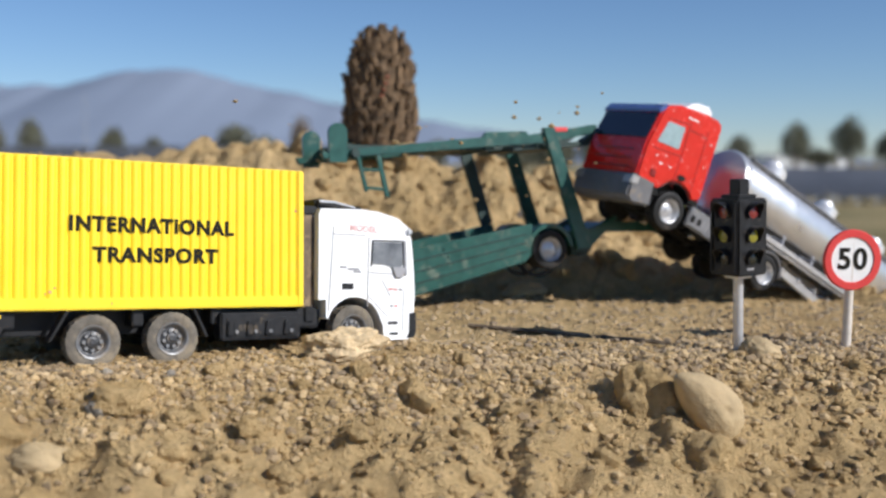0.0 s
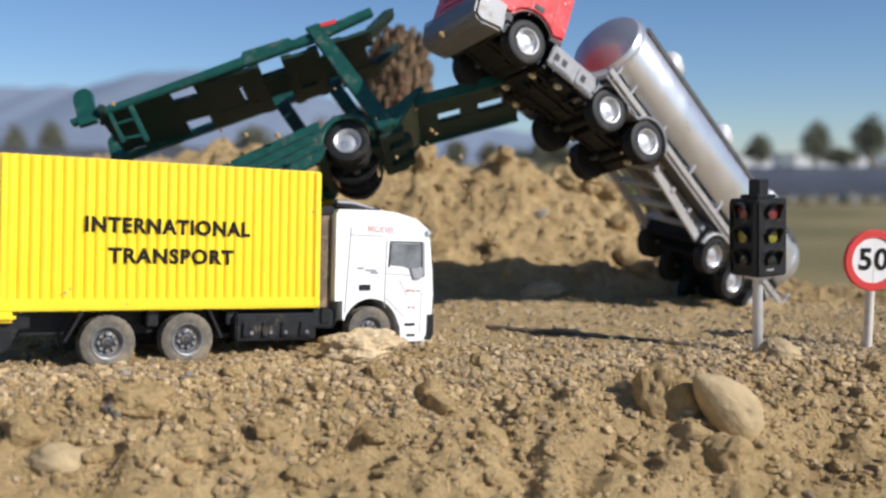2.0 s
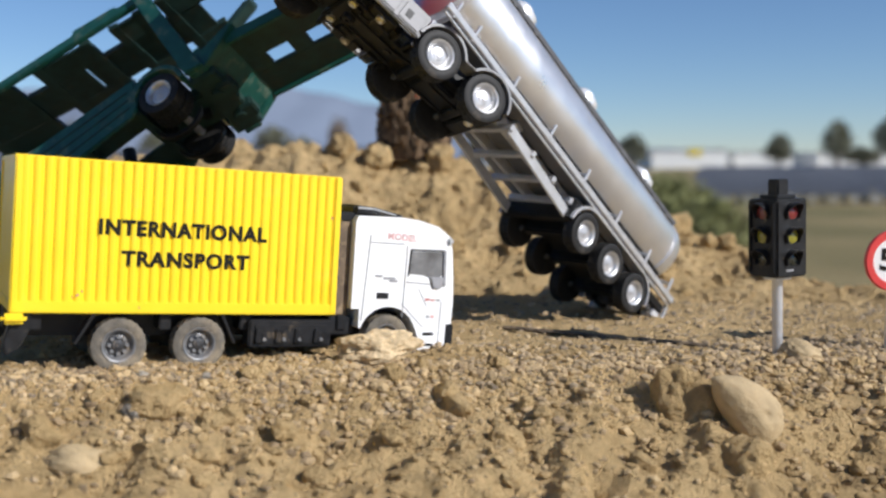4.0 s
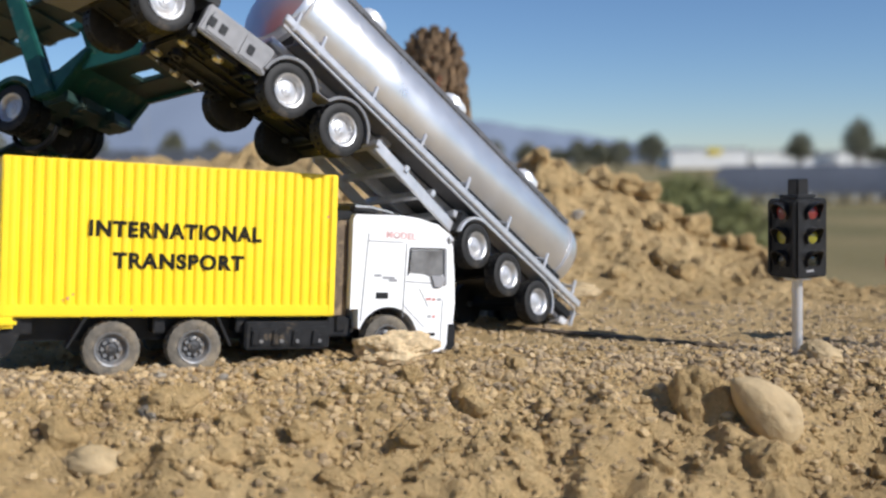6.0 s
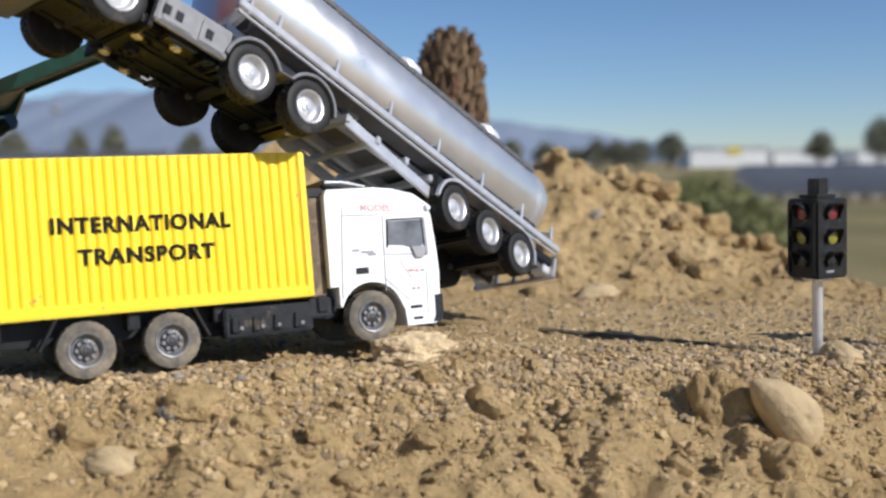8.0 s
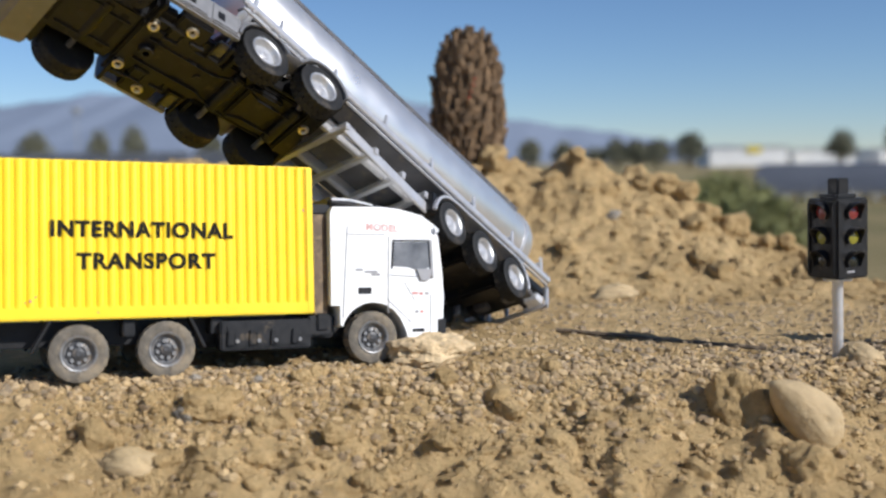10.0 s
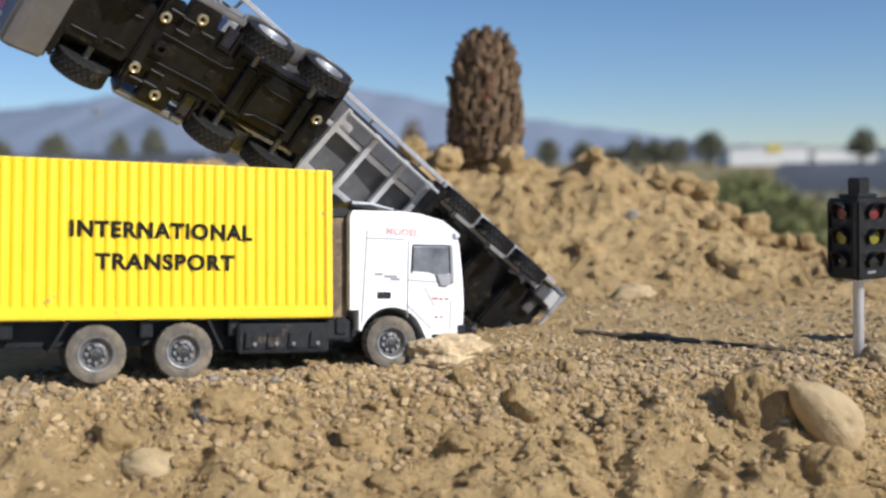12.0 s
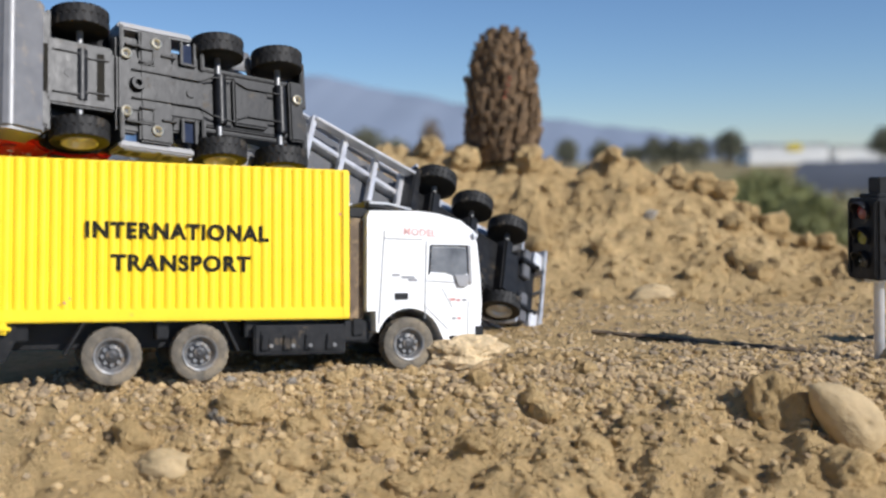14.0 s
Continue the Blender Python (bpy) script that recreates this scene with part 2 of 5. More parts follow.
def lathe(bm, pts, seg=40, axis="y", m=None, lug=0.0, lugged=()):
    """Turn a profile of (radius, along) about the axis."""
    rings = []
    for k, (r0, a) in enumerate(pts):
        ring = []
        for i in range(seg):
            r = r0 - (lug if k in lugged and (i // 2 + k) % 2 else 0)
            t = 2 * math.pi * i / seg
            c, s = r * math.cos(t), r * math.sin(t)
            v = {"y": (c, a, s), "x": (a, c, s), "z": (c, s, a)}[axis]
            ring.append(bm.verts.new(m @ Vector(v) if m is not None else v))
        rings.append(ring)
    for p, q in zip(rings, rings[1:]):
        for i in range(seg):
            bm.faces.new((p[i], p[(i + 1) % seg], q[(i + 1) % seg], q[i]))
    for ring in (rings[0], rings[-1]) if pts[0] != pts[-1] else ():
        if (Vector(ring[0].co) - Vector(ring[seg // 2].co)).length > 1e-3:
            bm.faces.new(ring)
    return bm


def text_obj(name, body, mat, parent, size, width, x, y, z, rot, depth=0.012, bold=0.02):
    cu = bpy.data.curves.new(name, "FONT")
    cu.body, cu.size, cu.extrude, cu.offset = body, size * CM, depth * CM, bold * CM
    cu.align_x, cu.align_y = "CENTER", "CENTER"
    cu.space_character = 1.0 + 4 * bold
    tmp = new(name + "_tmp", cu)
    bpy.context.view_layer.update()
    me = bpy.data.meshes.new_from_object(tmp.evaluated_get(bpy.context.evaluated_depsgraph_get()))
    bpy.data.objects.remove(tmp)
    bpy.data.curves.remove(cu)
    xs = [v.co.x for v in me.vertices]
    k = width * CM / (max(xs) - min(xs))
    mid = (max(xs) + min(xs)) / 2
    for v in me.vertices:
        v.co.x = (v.co.x - mid) * k
    me.materials.append(mat)
    ob = new(name, me)
    ob.parent = parent
    ob.matrix_basis = pose(x * CM, y * CM, z * CM, *rot)
    return ob


WHEELS = {}


def wheel(parent, x, y, z, r, w, style, left=True, label=""):
    """A tyre with lugs as the wheel, its rim as a part of it. style: (tyre, rim, nuts, hub)."""
    key = (r, w, style[0].name, style[1].name, style[2])
    if key not in WHEELS:
        bm = bmesh.new()
        ri = r * 0.60
        lathe(bm, [(0.0001, -w * 0.44), (ri, -w / 2), (r * 0.90, -w / 2), (r * 0.975, -w * 0.46), (r, -w * 0.40), (r, -w * 0.05), (r * 0.955, -w * 0.03), (r * 0.955, w * 0.03), (r, w * 0.05), (r, w * 0.40), (r * 0.975, w * 0.46), (r * 0.90, w / 2), (r * 0.72, w * 0.52), (ri, w * 0.46), (ri, -w * 0.2)], 96, lug=r * 0.07, lugged=(4, 5, 8, 9))
        tyre = obj("wheel", bm, style[0])
        bm = bmesh.new()
        lathe(bm, [(r * 0.44, w * 0.18), (r * 0.47, w * 0.34), (r * 0.55, w * 0.50), (r * 0.61, w * 0.53), (r * 0.62, w * 0.46), (r * 0.60, w * 0.1), (r * 0.60, -w * 0.15)], 40)
        for i in range(style[2]):
            a = 2 * math.pi * i / style[2]
            c, s = math.cos(a), math.sin(a)
            rod(bm, (r * 0.31 * c, w * 0.2, r * 0.31 * s), (r * 0.31 * c, w * 0.36, r * 0.31 * s), r * 0.07, 8)
        rim = obj("rim", bm, style[1])
        bm = bmesh.new()
        lathe(bm, [(0.0001, w * 0.42), (r * 0.09, w * 0.42), (r * 0.12, w * 0.36), (r * 0.20, w * 0.34), (r * 0.23, w * 0.26), (r * 0.36, w * 0.24), (r * 0.43, w * 0.16), (r * 0.45, w * 0.12), (r * 0.595, w * 0.10), (r * 0.595, -w * 0.15), (0.0001, -w * 0.15)], 36)
        hub = obj("hub", bm, style[3])
        WHEELS[key] = (tyre.data, rim.data, hub.data)
        for o in (tyre, rim, hub):
            bpy.data.objects.remove(o)
    a, b, hub_me = WHEELS[key]
    spin = (x * 37.0 + y * 11.0) % 90
    wob = share("wheel", a, parent, pose(x * CM, y * CM, z * CM, 0, spin, 0 if left else 180))
    if label:
        tagged(wob, label)
    share("rim", b, wob, Matrix())
    share("hub", hub_me, wob, Matrix())
    return wob


# ---- ground: one sheet from the embankment under the camera over road and mound to the horizon ----
def lattice(ix, iy, seed):
    h = (ix.astype(np.int64) * 374761393 + iy.astype(np.int64) * 668265263 + seed * 974711) & 0x7FFFFFFF
    h = ((h ^ (h >> 13)) * 1274126177) & 0x7FFFFFFF
    return ((h ^ (h >> 16)) & 0xFFFF) / 65535.0


def vnoise(x, y, wave, seed):
    x, y = np.asarray(x, float) / wave, np.asarray(y, float) / wave
    ix, iy = np.floor(x), np.floor(y)
    fx, fy = x - ix, y - iy
    fx, fy = fx * fx * (3 - 2 * fx), fy * fy * (3 - 2 * fy)
    a, b = lattice(ix, iy, seed), lattice(ix + 1, iy, seed)
    c, d = lattice(ix, iy + 1, seed), lattice(ix + 1, iy + 1, seed)
    return (a + (b - a) * fx) * (1 - fy) + (c + (d - c) * fx) * fy - 0.5


def sstep(a, b, x):
    t = np.clip((x - a) / (b - a), 0, 1)
    return t * t * (3 - 2 * t)


FIELD = -94.0
CREST_X = (-60, -30, -18, -13, 0, 4, 7.6, 9.6, 12.0, 14.0, 18, 22, 30, 60)
CREST_Z = (2.0, 6.6, 7.1, 7.3, 6.6, 6.3, 5.5, 4.4, 3.3, 1.3, 0.3, -1.4, -3.0, -8.0)


def ground_z(x, y):
    x, y = np.asarray(x, float), np.asarray(y, float)
    edge = 36.2 + 0.24 * np.clip(x, -18, 16) + 1.6 * vnoise(x, 0 * x, 7.0, 3)
    road = -0.82 - 0.022 * np.clip(x, -16, 22)
    front = road - 0.38 * np.maximum(edge - y, 0) - 0.02 * np.maximum(edge - y, 0) ** 1.0
    foot = 58.0 + 1.5 * vnoise(x, 0 * x, 9.0, 5) + 0.0 * x
    crest = np.interp(x, CREST_X, CREST_Z) + 1.1 * vnoise(x, 0 * x, 3.1, 8)
    up = np.clip((y - foot) / (72.0 - foot), 0, 1)
    mound = road + (crest - road) * (0.75 * up + 0.25 * up * up * (3 - 2 * up))
    back = crest - 0.62 * np.maximum(y - 74.0, 0)
    z = np.where(y < edge, front, np.where(y < 72.0, mound, np.minimum(crest, back)))
    away = np.hypot(x * 0.85, y - 46.0)
    pile = 9.0 - 0.62 * np.maximum(away - 34.0, 0) + 6.0 * vnoise(x, y, 40.0, 31) * sstep(60, 110, away)
    z = np.minimum(z, pile)
    slope = sstep(0.0, 4.0, edge - y)
    hill = sstep(0.5, 5.0, y - foot)
    amp = 0.16 + 0.85 * np.maximum(slope, hill)
    n = 0.9 * vnoise(x, y, 5.3, 11) * amp + 0.78 * vnoise(x + 3, y, 2.1, 12) * amp * (1 - 0.45 * hill)
    r = vnoise(x, y + 5, 0.95, 13)
    n += (0.62 * r + 0.3 * np.maximum(r, 0)) * amp * (1 - 0.15 * hill)
    # rain rills down the face of the mound
    n += hill * (0.5 * vnoise(x + 0.25 * y, 0.25 * y, 1.3, 41) + 0.45 * vnoise(x - 0.1 * y, 0.3 * y, 0.6, 42))
    n += 0.13 * vnoise(x, y, 0.24, 15) * (0.3 + 0.7 * amp) + 0.33 * vnoise(x, y, 0.5, 14) * (0.35 + 0.65 * amp)
    z = z + n * (1 - sstep(45, 75, away))
    far = sstep(160, 600, np.hypot(x, y))
    rise = 14.0 * vnoise(x, y, 900.0, 21) * sstep(400, 3000, np.hypot(x, y)) * (1 - sstep(2000, 9000, np.hypot(x, y)))
    return np.maximum(z, FIELD + 3 * vnoise(x, y, 60.0, 20) * (1 - far) + rise)


def spread(a, b, step, lo, hi, grow=1.17):
    mid = list(np.arange(a, b + step / 2, step))
    out, s, p = [], step, b
    while p < hi:
        s *= grow
        p += s
        out.append(p)
    pre, s, p = [], step, a
    while p > lo:
        s *= grow
        p -= s
        pre.append(p)
    return np.array(pre[::-1] + mid + out)


def grid_mesh(name, xs, ys, zf):
    X, Y = np.meshgrid(xs, ys)
    Z = zf(X, Y)
    co = np.stack([X, Y, Z], -1).reshape(-1, 3) * CM
    nx, ny = len(xs), len(ys)
    i = (np.arange(ny - 1)[:, None] * nx + np.arange(nx - 1)[None, :]).ravel()
    quads = np.stack([i, i + 1, i + nx + 1, i + nx], -1)
    me = bpy.data.meshes.new(name)
    me.vertices.add(len(co))
    me.vertices.foreach_set("co", co.ravel())
    me.loops.add(quads.size)
    me.loops.foreach_set("vertex_index", quads.ravel().astype(np.int32))
    me.polygons.add(len(quads))
    me.polygons.foreach_set("loop_start", (np.arange(len(quads)) * 4).astype(np.int32))
    me.polygons.foreach_set("loop_total", np.full(len(quads), 4, dtype=np.int32))
    me.update(calc_edges=True)
    me.polygons.foreach_set("use_smooth", [True] * len(quads))
    return me


ys = np.concatenate([spread(27.5, 46.0, 0.12, -30000, 46.0, 1.13), np.arange(46.2, 76.0, 0.2), spread(76.0, 76.4, 0.25, 76.0, 400000)[1:]])
ground_me = grid_mesh("ground", spread(-17.0, 22.0, 0.13, -300000, 300000, 1.13), ys, ground_z)
ground_me.materials.append(DIRT)
ground = tagged(new("ground", ground_me), "dry tan earth road with embankment and dirt mound", "ground", kind="structure")


def gz(x, y):
    return float(ground_z(np.array([x]), np.array([y]))[0])


# ---- stones and clods ----
def lump(seed, sub=2, rough=0.25, squash=(1, 1, 1), wave=1.4):
    """A rounded uneven stone of about 1 cm radius."""
    bm = bmesh.new()
    bmesh.ops.create_icosphere(bm, subdivisions=sub, radius=1)
    off = Vector((seed * 7.3, seed * 3.1, seed * 1.7))
    for v in bm.verts:
        d = v.co.normalized()
        k = 1 + rough * (noise.noise(d * wave + off) + 0.5 * noise.noise(d * wave * 2.7 + off) + 0.25 * noise.noise(d * wave * 6 + off))
        v.co = Vector((d.x * squash[0], d.y * squash[1], d.z * squash[2])) * k
    return bm


def stone(name, label, category, seed, x, y, z, size, rot, mat, rough=0.2, sub=4, wave=1.2):
    ob = obj(name, lump(seed, sub, rough, size, wave), mat)
    ob.matrix_basis = pose(x * CM, y * CM, z * CM, *rot)
    return tagged(ob, label, category)


# ---- yellow container truck; its origin lies on the road under the front end of the container ----
def container_truck():
    t = root("container_truck", "toy truck with yellow ribbed container and white cab", "toy truck")
    # container: ribbed sides between top and bottom rails
    L, W = 11.45, 2.3
    bm = bmesh.new()
    for side in (-1, 1):
        pts = []
        n = 31
        pitch = (L - 0.5) / n
        for i in range(n):
            a = -L + 0.25 + i * pitch
            pts += [(a, W - 0.03), (a + pitch * 0.14, W - 0.005), (a + pitch * 0.56, W - 0.005), (a + pitch * 0.68, W - 0.03), (a + pitch * 0.76, W - 0.085), (a + pitch * 0.90, W - 0.085)]
        pts.append((-0.25, W - 0.02))
        lo = [bm.verts.new((x, side * y, 2.2)) for x, y in pts]
        hi = [bm.verts.new((x, side * y, 6.975)) for x, y in pts]
        for i in range(len(pts) - 1):
            bm.faces.new((lo[i], lo[i + 1], hi[i + 1], hi[i]))
    box(bm, -L + 0.05, -0.05, -W + 0.14, W - 0.14, 1.85, 6.93, 0.05)
    part("container", bm, YELLOW, t, "bright yellow ribbed container body")
    bm = bmesh.new()
    for s in (-1, 1):
        box(bm, -L, 0, s * W - 0.14 if s > 0 else -W, s * W if s > 0 else -W + 0.14, 1.80, 2.24, 0.04)
        box(bm, -L, 0, s * W - 0.2 if s > 0 else -W + 0.05, s * W - 0.05 if s > 0 else -W + 0.2, 6.86, 7.0, 0.03)
        for x in (-L, -0.28):
            box(bm, x, x + 0.28, s * W - 0.16 if s > 0 else -W - 0.015, s * W + 0.015 if s > 0 else -W + 0.16, 1.82, 6.98, 0.05)
    for x in (-L, -0.16):
        box(bm, x - 0.01, x + 0.17, -W + 0.1, W - 0.1, 6.80, 7.0, 0.04)
        box(bm, x - 0.01, x + 0.17, -W + 0.1, W - 0.1, 1.8, 2.2, 0.04)
    part("container_frame", bm, YELLOW, t)
    bm = bmesh.new()
    n = 24
    for i in range(n):
        y = -W + 0.25 + i * (2 * W - 0.5) / n
        box(bm, -L + 0.2, -0.2, y, y + 0.11, 6.90, 6.97, 0.02)
    part("roof_rib", bm, YELLOW, t)
    bm = bmesh.new()
    for s in (-1, 1):
        box(bm, -L - 0.25, -L + 0.55, s * 2.25 - 0.25, s * 2.25 + 0.15, 1.45, 1.80, 0.12)
    part("rear_bumper", bm, YELLOW, t)
    text_obj("lettering", "INTERNATIONAL", BLACKTXT, t, 0.70, 5.90, -5.80, -W + 0.001, 4.70, (90, 0.6, 0), 0.006, 0.032)
    text_obj("lettering", "TRANSPORT", BLACKTXT, t, 0.70, 4.50, -5.72, -W + 0.001, 3.66, (90, 0.4, 0), 0.006, 0.030)
    for x, z, r in ((-9.35, 2.42, 0.05), (-9.2, 2.55, 0.035), (-9.5, 2.36, 0.03), (-7.3, 2.02, 0.03), (-0.35, 5.45, 0.045)):
        bm = bmesh.new()
        rod(bm, (x, -W - 0.018, z), (x, -W + 0.03, z), r, 7)
        part("chipped_spot", bm, PRINTRED, t)
    # chassis
    for s in (-0.9, 0.9):
        bm = bmesh.new()
        box(bm, -L + 0.1, 4.4, s - 0.25, s + 0.25, 0.9, 1.75, 0.04)
        part("chassis_rail", bm, BLACK, t)
    for x in (-10.8, -6.5, -3.6, 0.2):
        bm = bmesh.new()
        box(bm, x, x + 0.4, -2.0, 2.0, 1.2, 1.78, 0.04)
        part("cross_member", bm, BLACK, t)
    bm = bmesh.new()
    box(bm, -0.1, 0.85, -1.9, 1.9, 1.0, 1.72, 0.05)
    part("gearbox_cover", bm, BLACK, t)
    for x in (-7.9, -5.12, 2.2):
        bm = bmesh.new()
        rod(bm, (x, -2.0, 0.75), (x, 2.0, 0.75), 0.16)
        part("axle", bm, BLACK, t)
    bm = bmesh.new()
    box(bm, -3.35, -0.15, -2.32, -1.55, 0.60, 1.62, 0.06)
    box(bm, -3.15, -0.3, -2.36, -2.28, 0.72, 1.45, 0.03)
    for x in (-2.9, -2.15, -1.55, -0.7):
        box(bm, x, x + 0.22, -2.42, -2.3, 0.85, 1.18, 0.04)
    box(bm, -3.35, -0.15, 1.55, 2.32, 0.60, 1.62, 0.06)
    part("side_box", bm, BLACK, t, "black moulded tool and fuel box")
    for x in (-3.0, -2.25, -1.5, -0.75):
        bm = bmesh.new()
        prof(bm, [(x - 0.14, 0.78), (x + 0.14, 0.78), (x + 0.10, 1.3), (x - 0.10, 1.3)], -2.46, -2.34, 0.03)
        part("hanger", bm, BLACK, t)
    for x in (-2.8, -2.05, -1.45, -0.6):
        bm = bmesh.new()
        rod(bm, (x, -2.50, 0.92), (x, -2.40, 0.92), 0.07, 10)
        part("stud", bm, RIMGREY, t)
    for x0, x1 in ((-9.35, -8.75), (-3.85, -4.35)):
        for s in (-1, 1):
            bm = bmesh.new()
            beam(bm, (x1, s * 2.0, 1.80), (x0, s * 2.0, 0.75), 0.12, 0.55, 0.03, up=(0, 1, 0))
            part("mudguard", bm, BLACK, t)
    for y in (-2.15, 1.7):
        bm = bmesh.new()
        prof(bm, [(-11.3, 1.75), (-10.75, 1.75), (-10.75, 1.25), (-11.05, 0.6), (-11.5, 0.35), (-11.6, 0.8)], y, y + 0.45, 0.06)
        part("rear_mudflap", bm, BLACK, t)
    bm = bmesh.new()
    box(bm, 0.05, 0.62, -1.95, 1.95, 1.75, 5.35, 0.06)
    part("cab_back_panel", bm, BROWNPL, t, "dusty brown panel behind the cab")
    # cab
    o = [(0.62, 2.05), (0.95, 2.05), (0.95, 1.35), (1.06, 1.28)] + arch(2.2, 0.92, 1.22, 162, 22, 14) + [(3.5, 1.0), (3.55, 0.40), (4.72, 0.40), (4.92, 0.6), (5.02, 2.3), (4.98, 3.2), (4.86, 4.45), (4.72, 4.95), (4.2, 5.32), (3.3, 5.55), (2.6, 5.62), (0.75, 5.6), (0.64, 5.4)]
    bm = bmesh.new()
    prof(bm, o, -2.3, 2.3, 0.10, 3)
    cab = part("cab", bm, WHITE, t, "glossy white cab")
    bm = bmesh.new()
    prof(bm, [(0.72, 5.58), (2.75, 5.58), (2.45, 5.78), (1.6, 5.95), (0.72, 6.02)], -1.85, 1.85, 0.12, 3)
    for y in (-1.95, 1.95):
        beam(bm, (0.75, y, 5.86), (2.7, y, 5.62), 0.12, 0.2, 0.04)
    box(bm, -0.05, 0.8, -1.9, 1.9, 5.35, 5.72, 0.06)
    part("roof_deflector", bm, BLACK, cab, "black roof air deflector")
    # bright strip added for the highlight along the glossy black deflector
    bm = bmesh.new()
    prof(bm, [(0.80, 5.86), (1.5, 5.84), (2.4, 5.66), (2.4, 5.72), (1.5, 5.92), (0.80, 5.95)], -2.06, -1.88, 0.02)
    part("glint_strip", bm, CHROME, cab)
    for s in (-1, 1):
        y0, y1 = (s * 2.315, s * 2.26)
        bm = bmesh.new()
        prof(bm, [(2.98, 3.42), (3.05, 4.36), (4.46, 4.36), (4.52, 3.42), (4.35, 3.30), (3.9, 3.28), (3.6, 3.38)], y0, y1, 0.03)
        part("side_window", bm, WINDOW, cab, "grey side window with a painted blotchy reflection")
        bm = bmesh.new()
        ring = [(2.96, 3.36), (3.03, 4.39), (4.48, 4.39), (4.54, 3.36)]
        for a, b2 in zip(ring, ring[1:]):
            beam(bm, (a[0], s * 2.31, a[1]), (b2[0], s * 2.31, b2[1]), 0.05, 0.05, 0)
        part("window_seal", bm, BLACK, cab, "thin dark window seal")
        bm = bmesh.new()
        prof(bm, [(3.9, 3.34), (4.52, 3.34), (4.50, 3.05), (4.35, 2.88), (4.05, 2.90)], s * 2.40, s * 2.28, 0.03)
        beam(bm, (4.50, s * 2.34, 4.40), (4.55, s * 2.34, 3.0), 0.10, 0.12)
        part("window_post", bm, GREYPL, cab, "grey mirror and quarter frame")
        bm = bmesh.new()
        for a, b2 in (((2.78, 1.75), (2.86, 4.55)), ((1.05, 1.6), (1.28, 4.9)), ((1.30, 4.62), (2.72, 4.60)), ((2.88, 3.12), (4.05, 3.05))):
            beam(bm, (a[0], s * 2.302, a[1]), (b2[0], s * 2.302, b2[1]), 0.042, 0.03, 0)
        for a, b2 in (((3.45, 2.85), (3.85, 2.15)), ((2.75, 2.25), (3.7, 1.35)), ((4.42, 0.75), (4.48, 2.4))):
            beam(bm, (a[0], s * 2.302, a[1]), (b2[0], s * 2.302, b2[1]), 0.02, 0.03, 0)
        part("door_seam", bm, GREYPL, cab)
        bm = bmesh.new()
        box(bm, 1.62, 2.18, s * 2.26, s * 2.33, 2.42, 2.72, 0.04)
        box(bm, 3.72, 4.2, s * 2.26, s * 2.33, 1.02, 1.14, 0.02)
        box(bm, 3.8, 4.2, s * 2.26, s * 2.33, 0.60, 0.70, 0.02)
        part("vent", bm, BLACK, cab, "black air vent and step slot")
        bm = bmesh.new()
        prof(bm, [(4.55, 0.42), (4.95, 0.45), (5.08, 0.65), (5.08, 1.5), (4.72, 1.5), (4.7, 0.7)], s * 2.2, s * 2.32, 0.03)
        part("bumper_corner", bm, BLACK, cab)
        if s < 0:
            text_obj("lettering", "MODEL", FADEDRED, cab, 0.34, 1.25, 2.62, -2.306, 4.84, (90, 3, 0), 0.004, 0.012)
        for x, z, w, mat, words in ((3.75, 2.40, 0.22, PRINTRED, "faded red print"), (4.02, 2.38, 0.14, PRINTRED, "faded red print"), (4.05, 1.72, 0.12, PRINTRED, "faded red print"),
                                    (1.55, 3.28, 0.3, GREYPL, "faded grey print"), (1.90, 3.20, 0.5, GREYPL, "faded grey print"), (2.15, 3.10, 0.35, GREYPL, "faded grey print"),
                                    (4.24, 2.38, 0.16, GREYPL, "faded grey print"), (3.84, 1.72, 0.14, GREYPL, "faded grey print")):
            bm = bmesh.new()
            box(bm, x, x + w, s * 2.29, s * 2.312, z, z + 0.09, 0)
            part("small_print", bm, mat, cab, words)
        bm = bmesh.new()
        box(bm, 4.58, 4.86, s * 2.22, s * 2.42, 4.62, 4.92, 0.08)
        part("marker_lamp", bm, SILVER, cab, "clear corner lamp")
    bm = bmesh.new()
    prof(bm, [(4.93, 3.3), (4.99, 3.3), (4.86, 4.5), (4.80, 4.5)], -2.05, 2.05, 0.02)
    part("windscreen", bm, DARKWIN, cab, "dark windscreen")
    bm = bmesh.new()
    for z in (1.5, 1.85, 2.2, 2.55):
        box(bm, 4.95, 5.06, -1.5, 1.5, z, z + 0.22, 0.03)
    part("grille", bm, BLACK, cab)
    for s in (-1, 1):
        bm = bmesh.new()
        box(bm, 4.85, 5.07, s * 1.6, s * 2.15, 0.95, 1.3, 0.05)
        part("headlight", bm, SILVER, cab)
    st = (DUSTY_RUBBER, RIMGREY, 8, HUBDARK)
    for x, z in ((-7.9, 0.70), (-5.12, 0.74), (2.2, 0.88)):
        for s in (-1, 1):
            wheel(t, x, s * 1.92, z, 0.95, 0.66, st, s > 0)
    return t


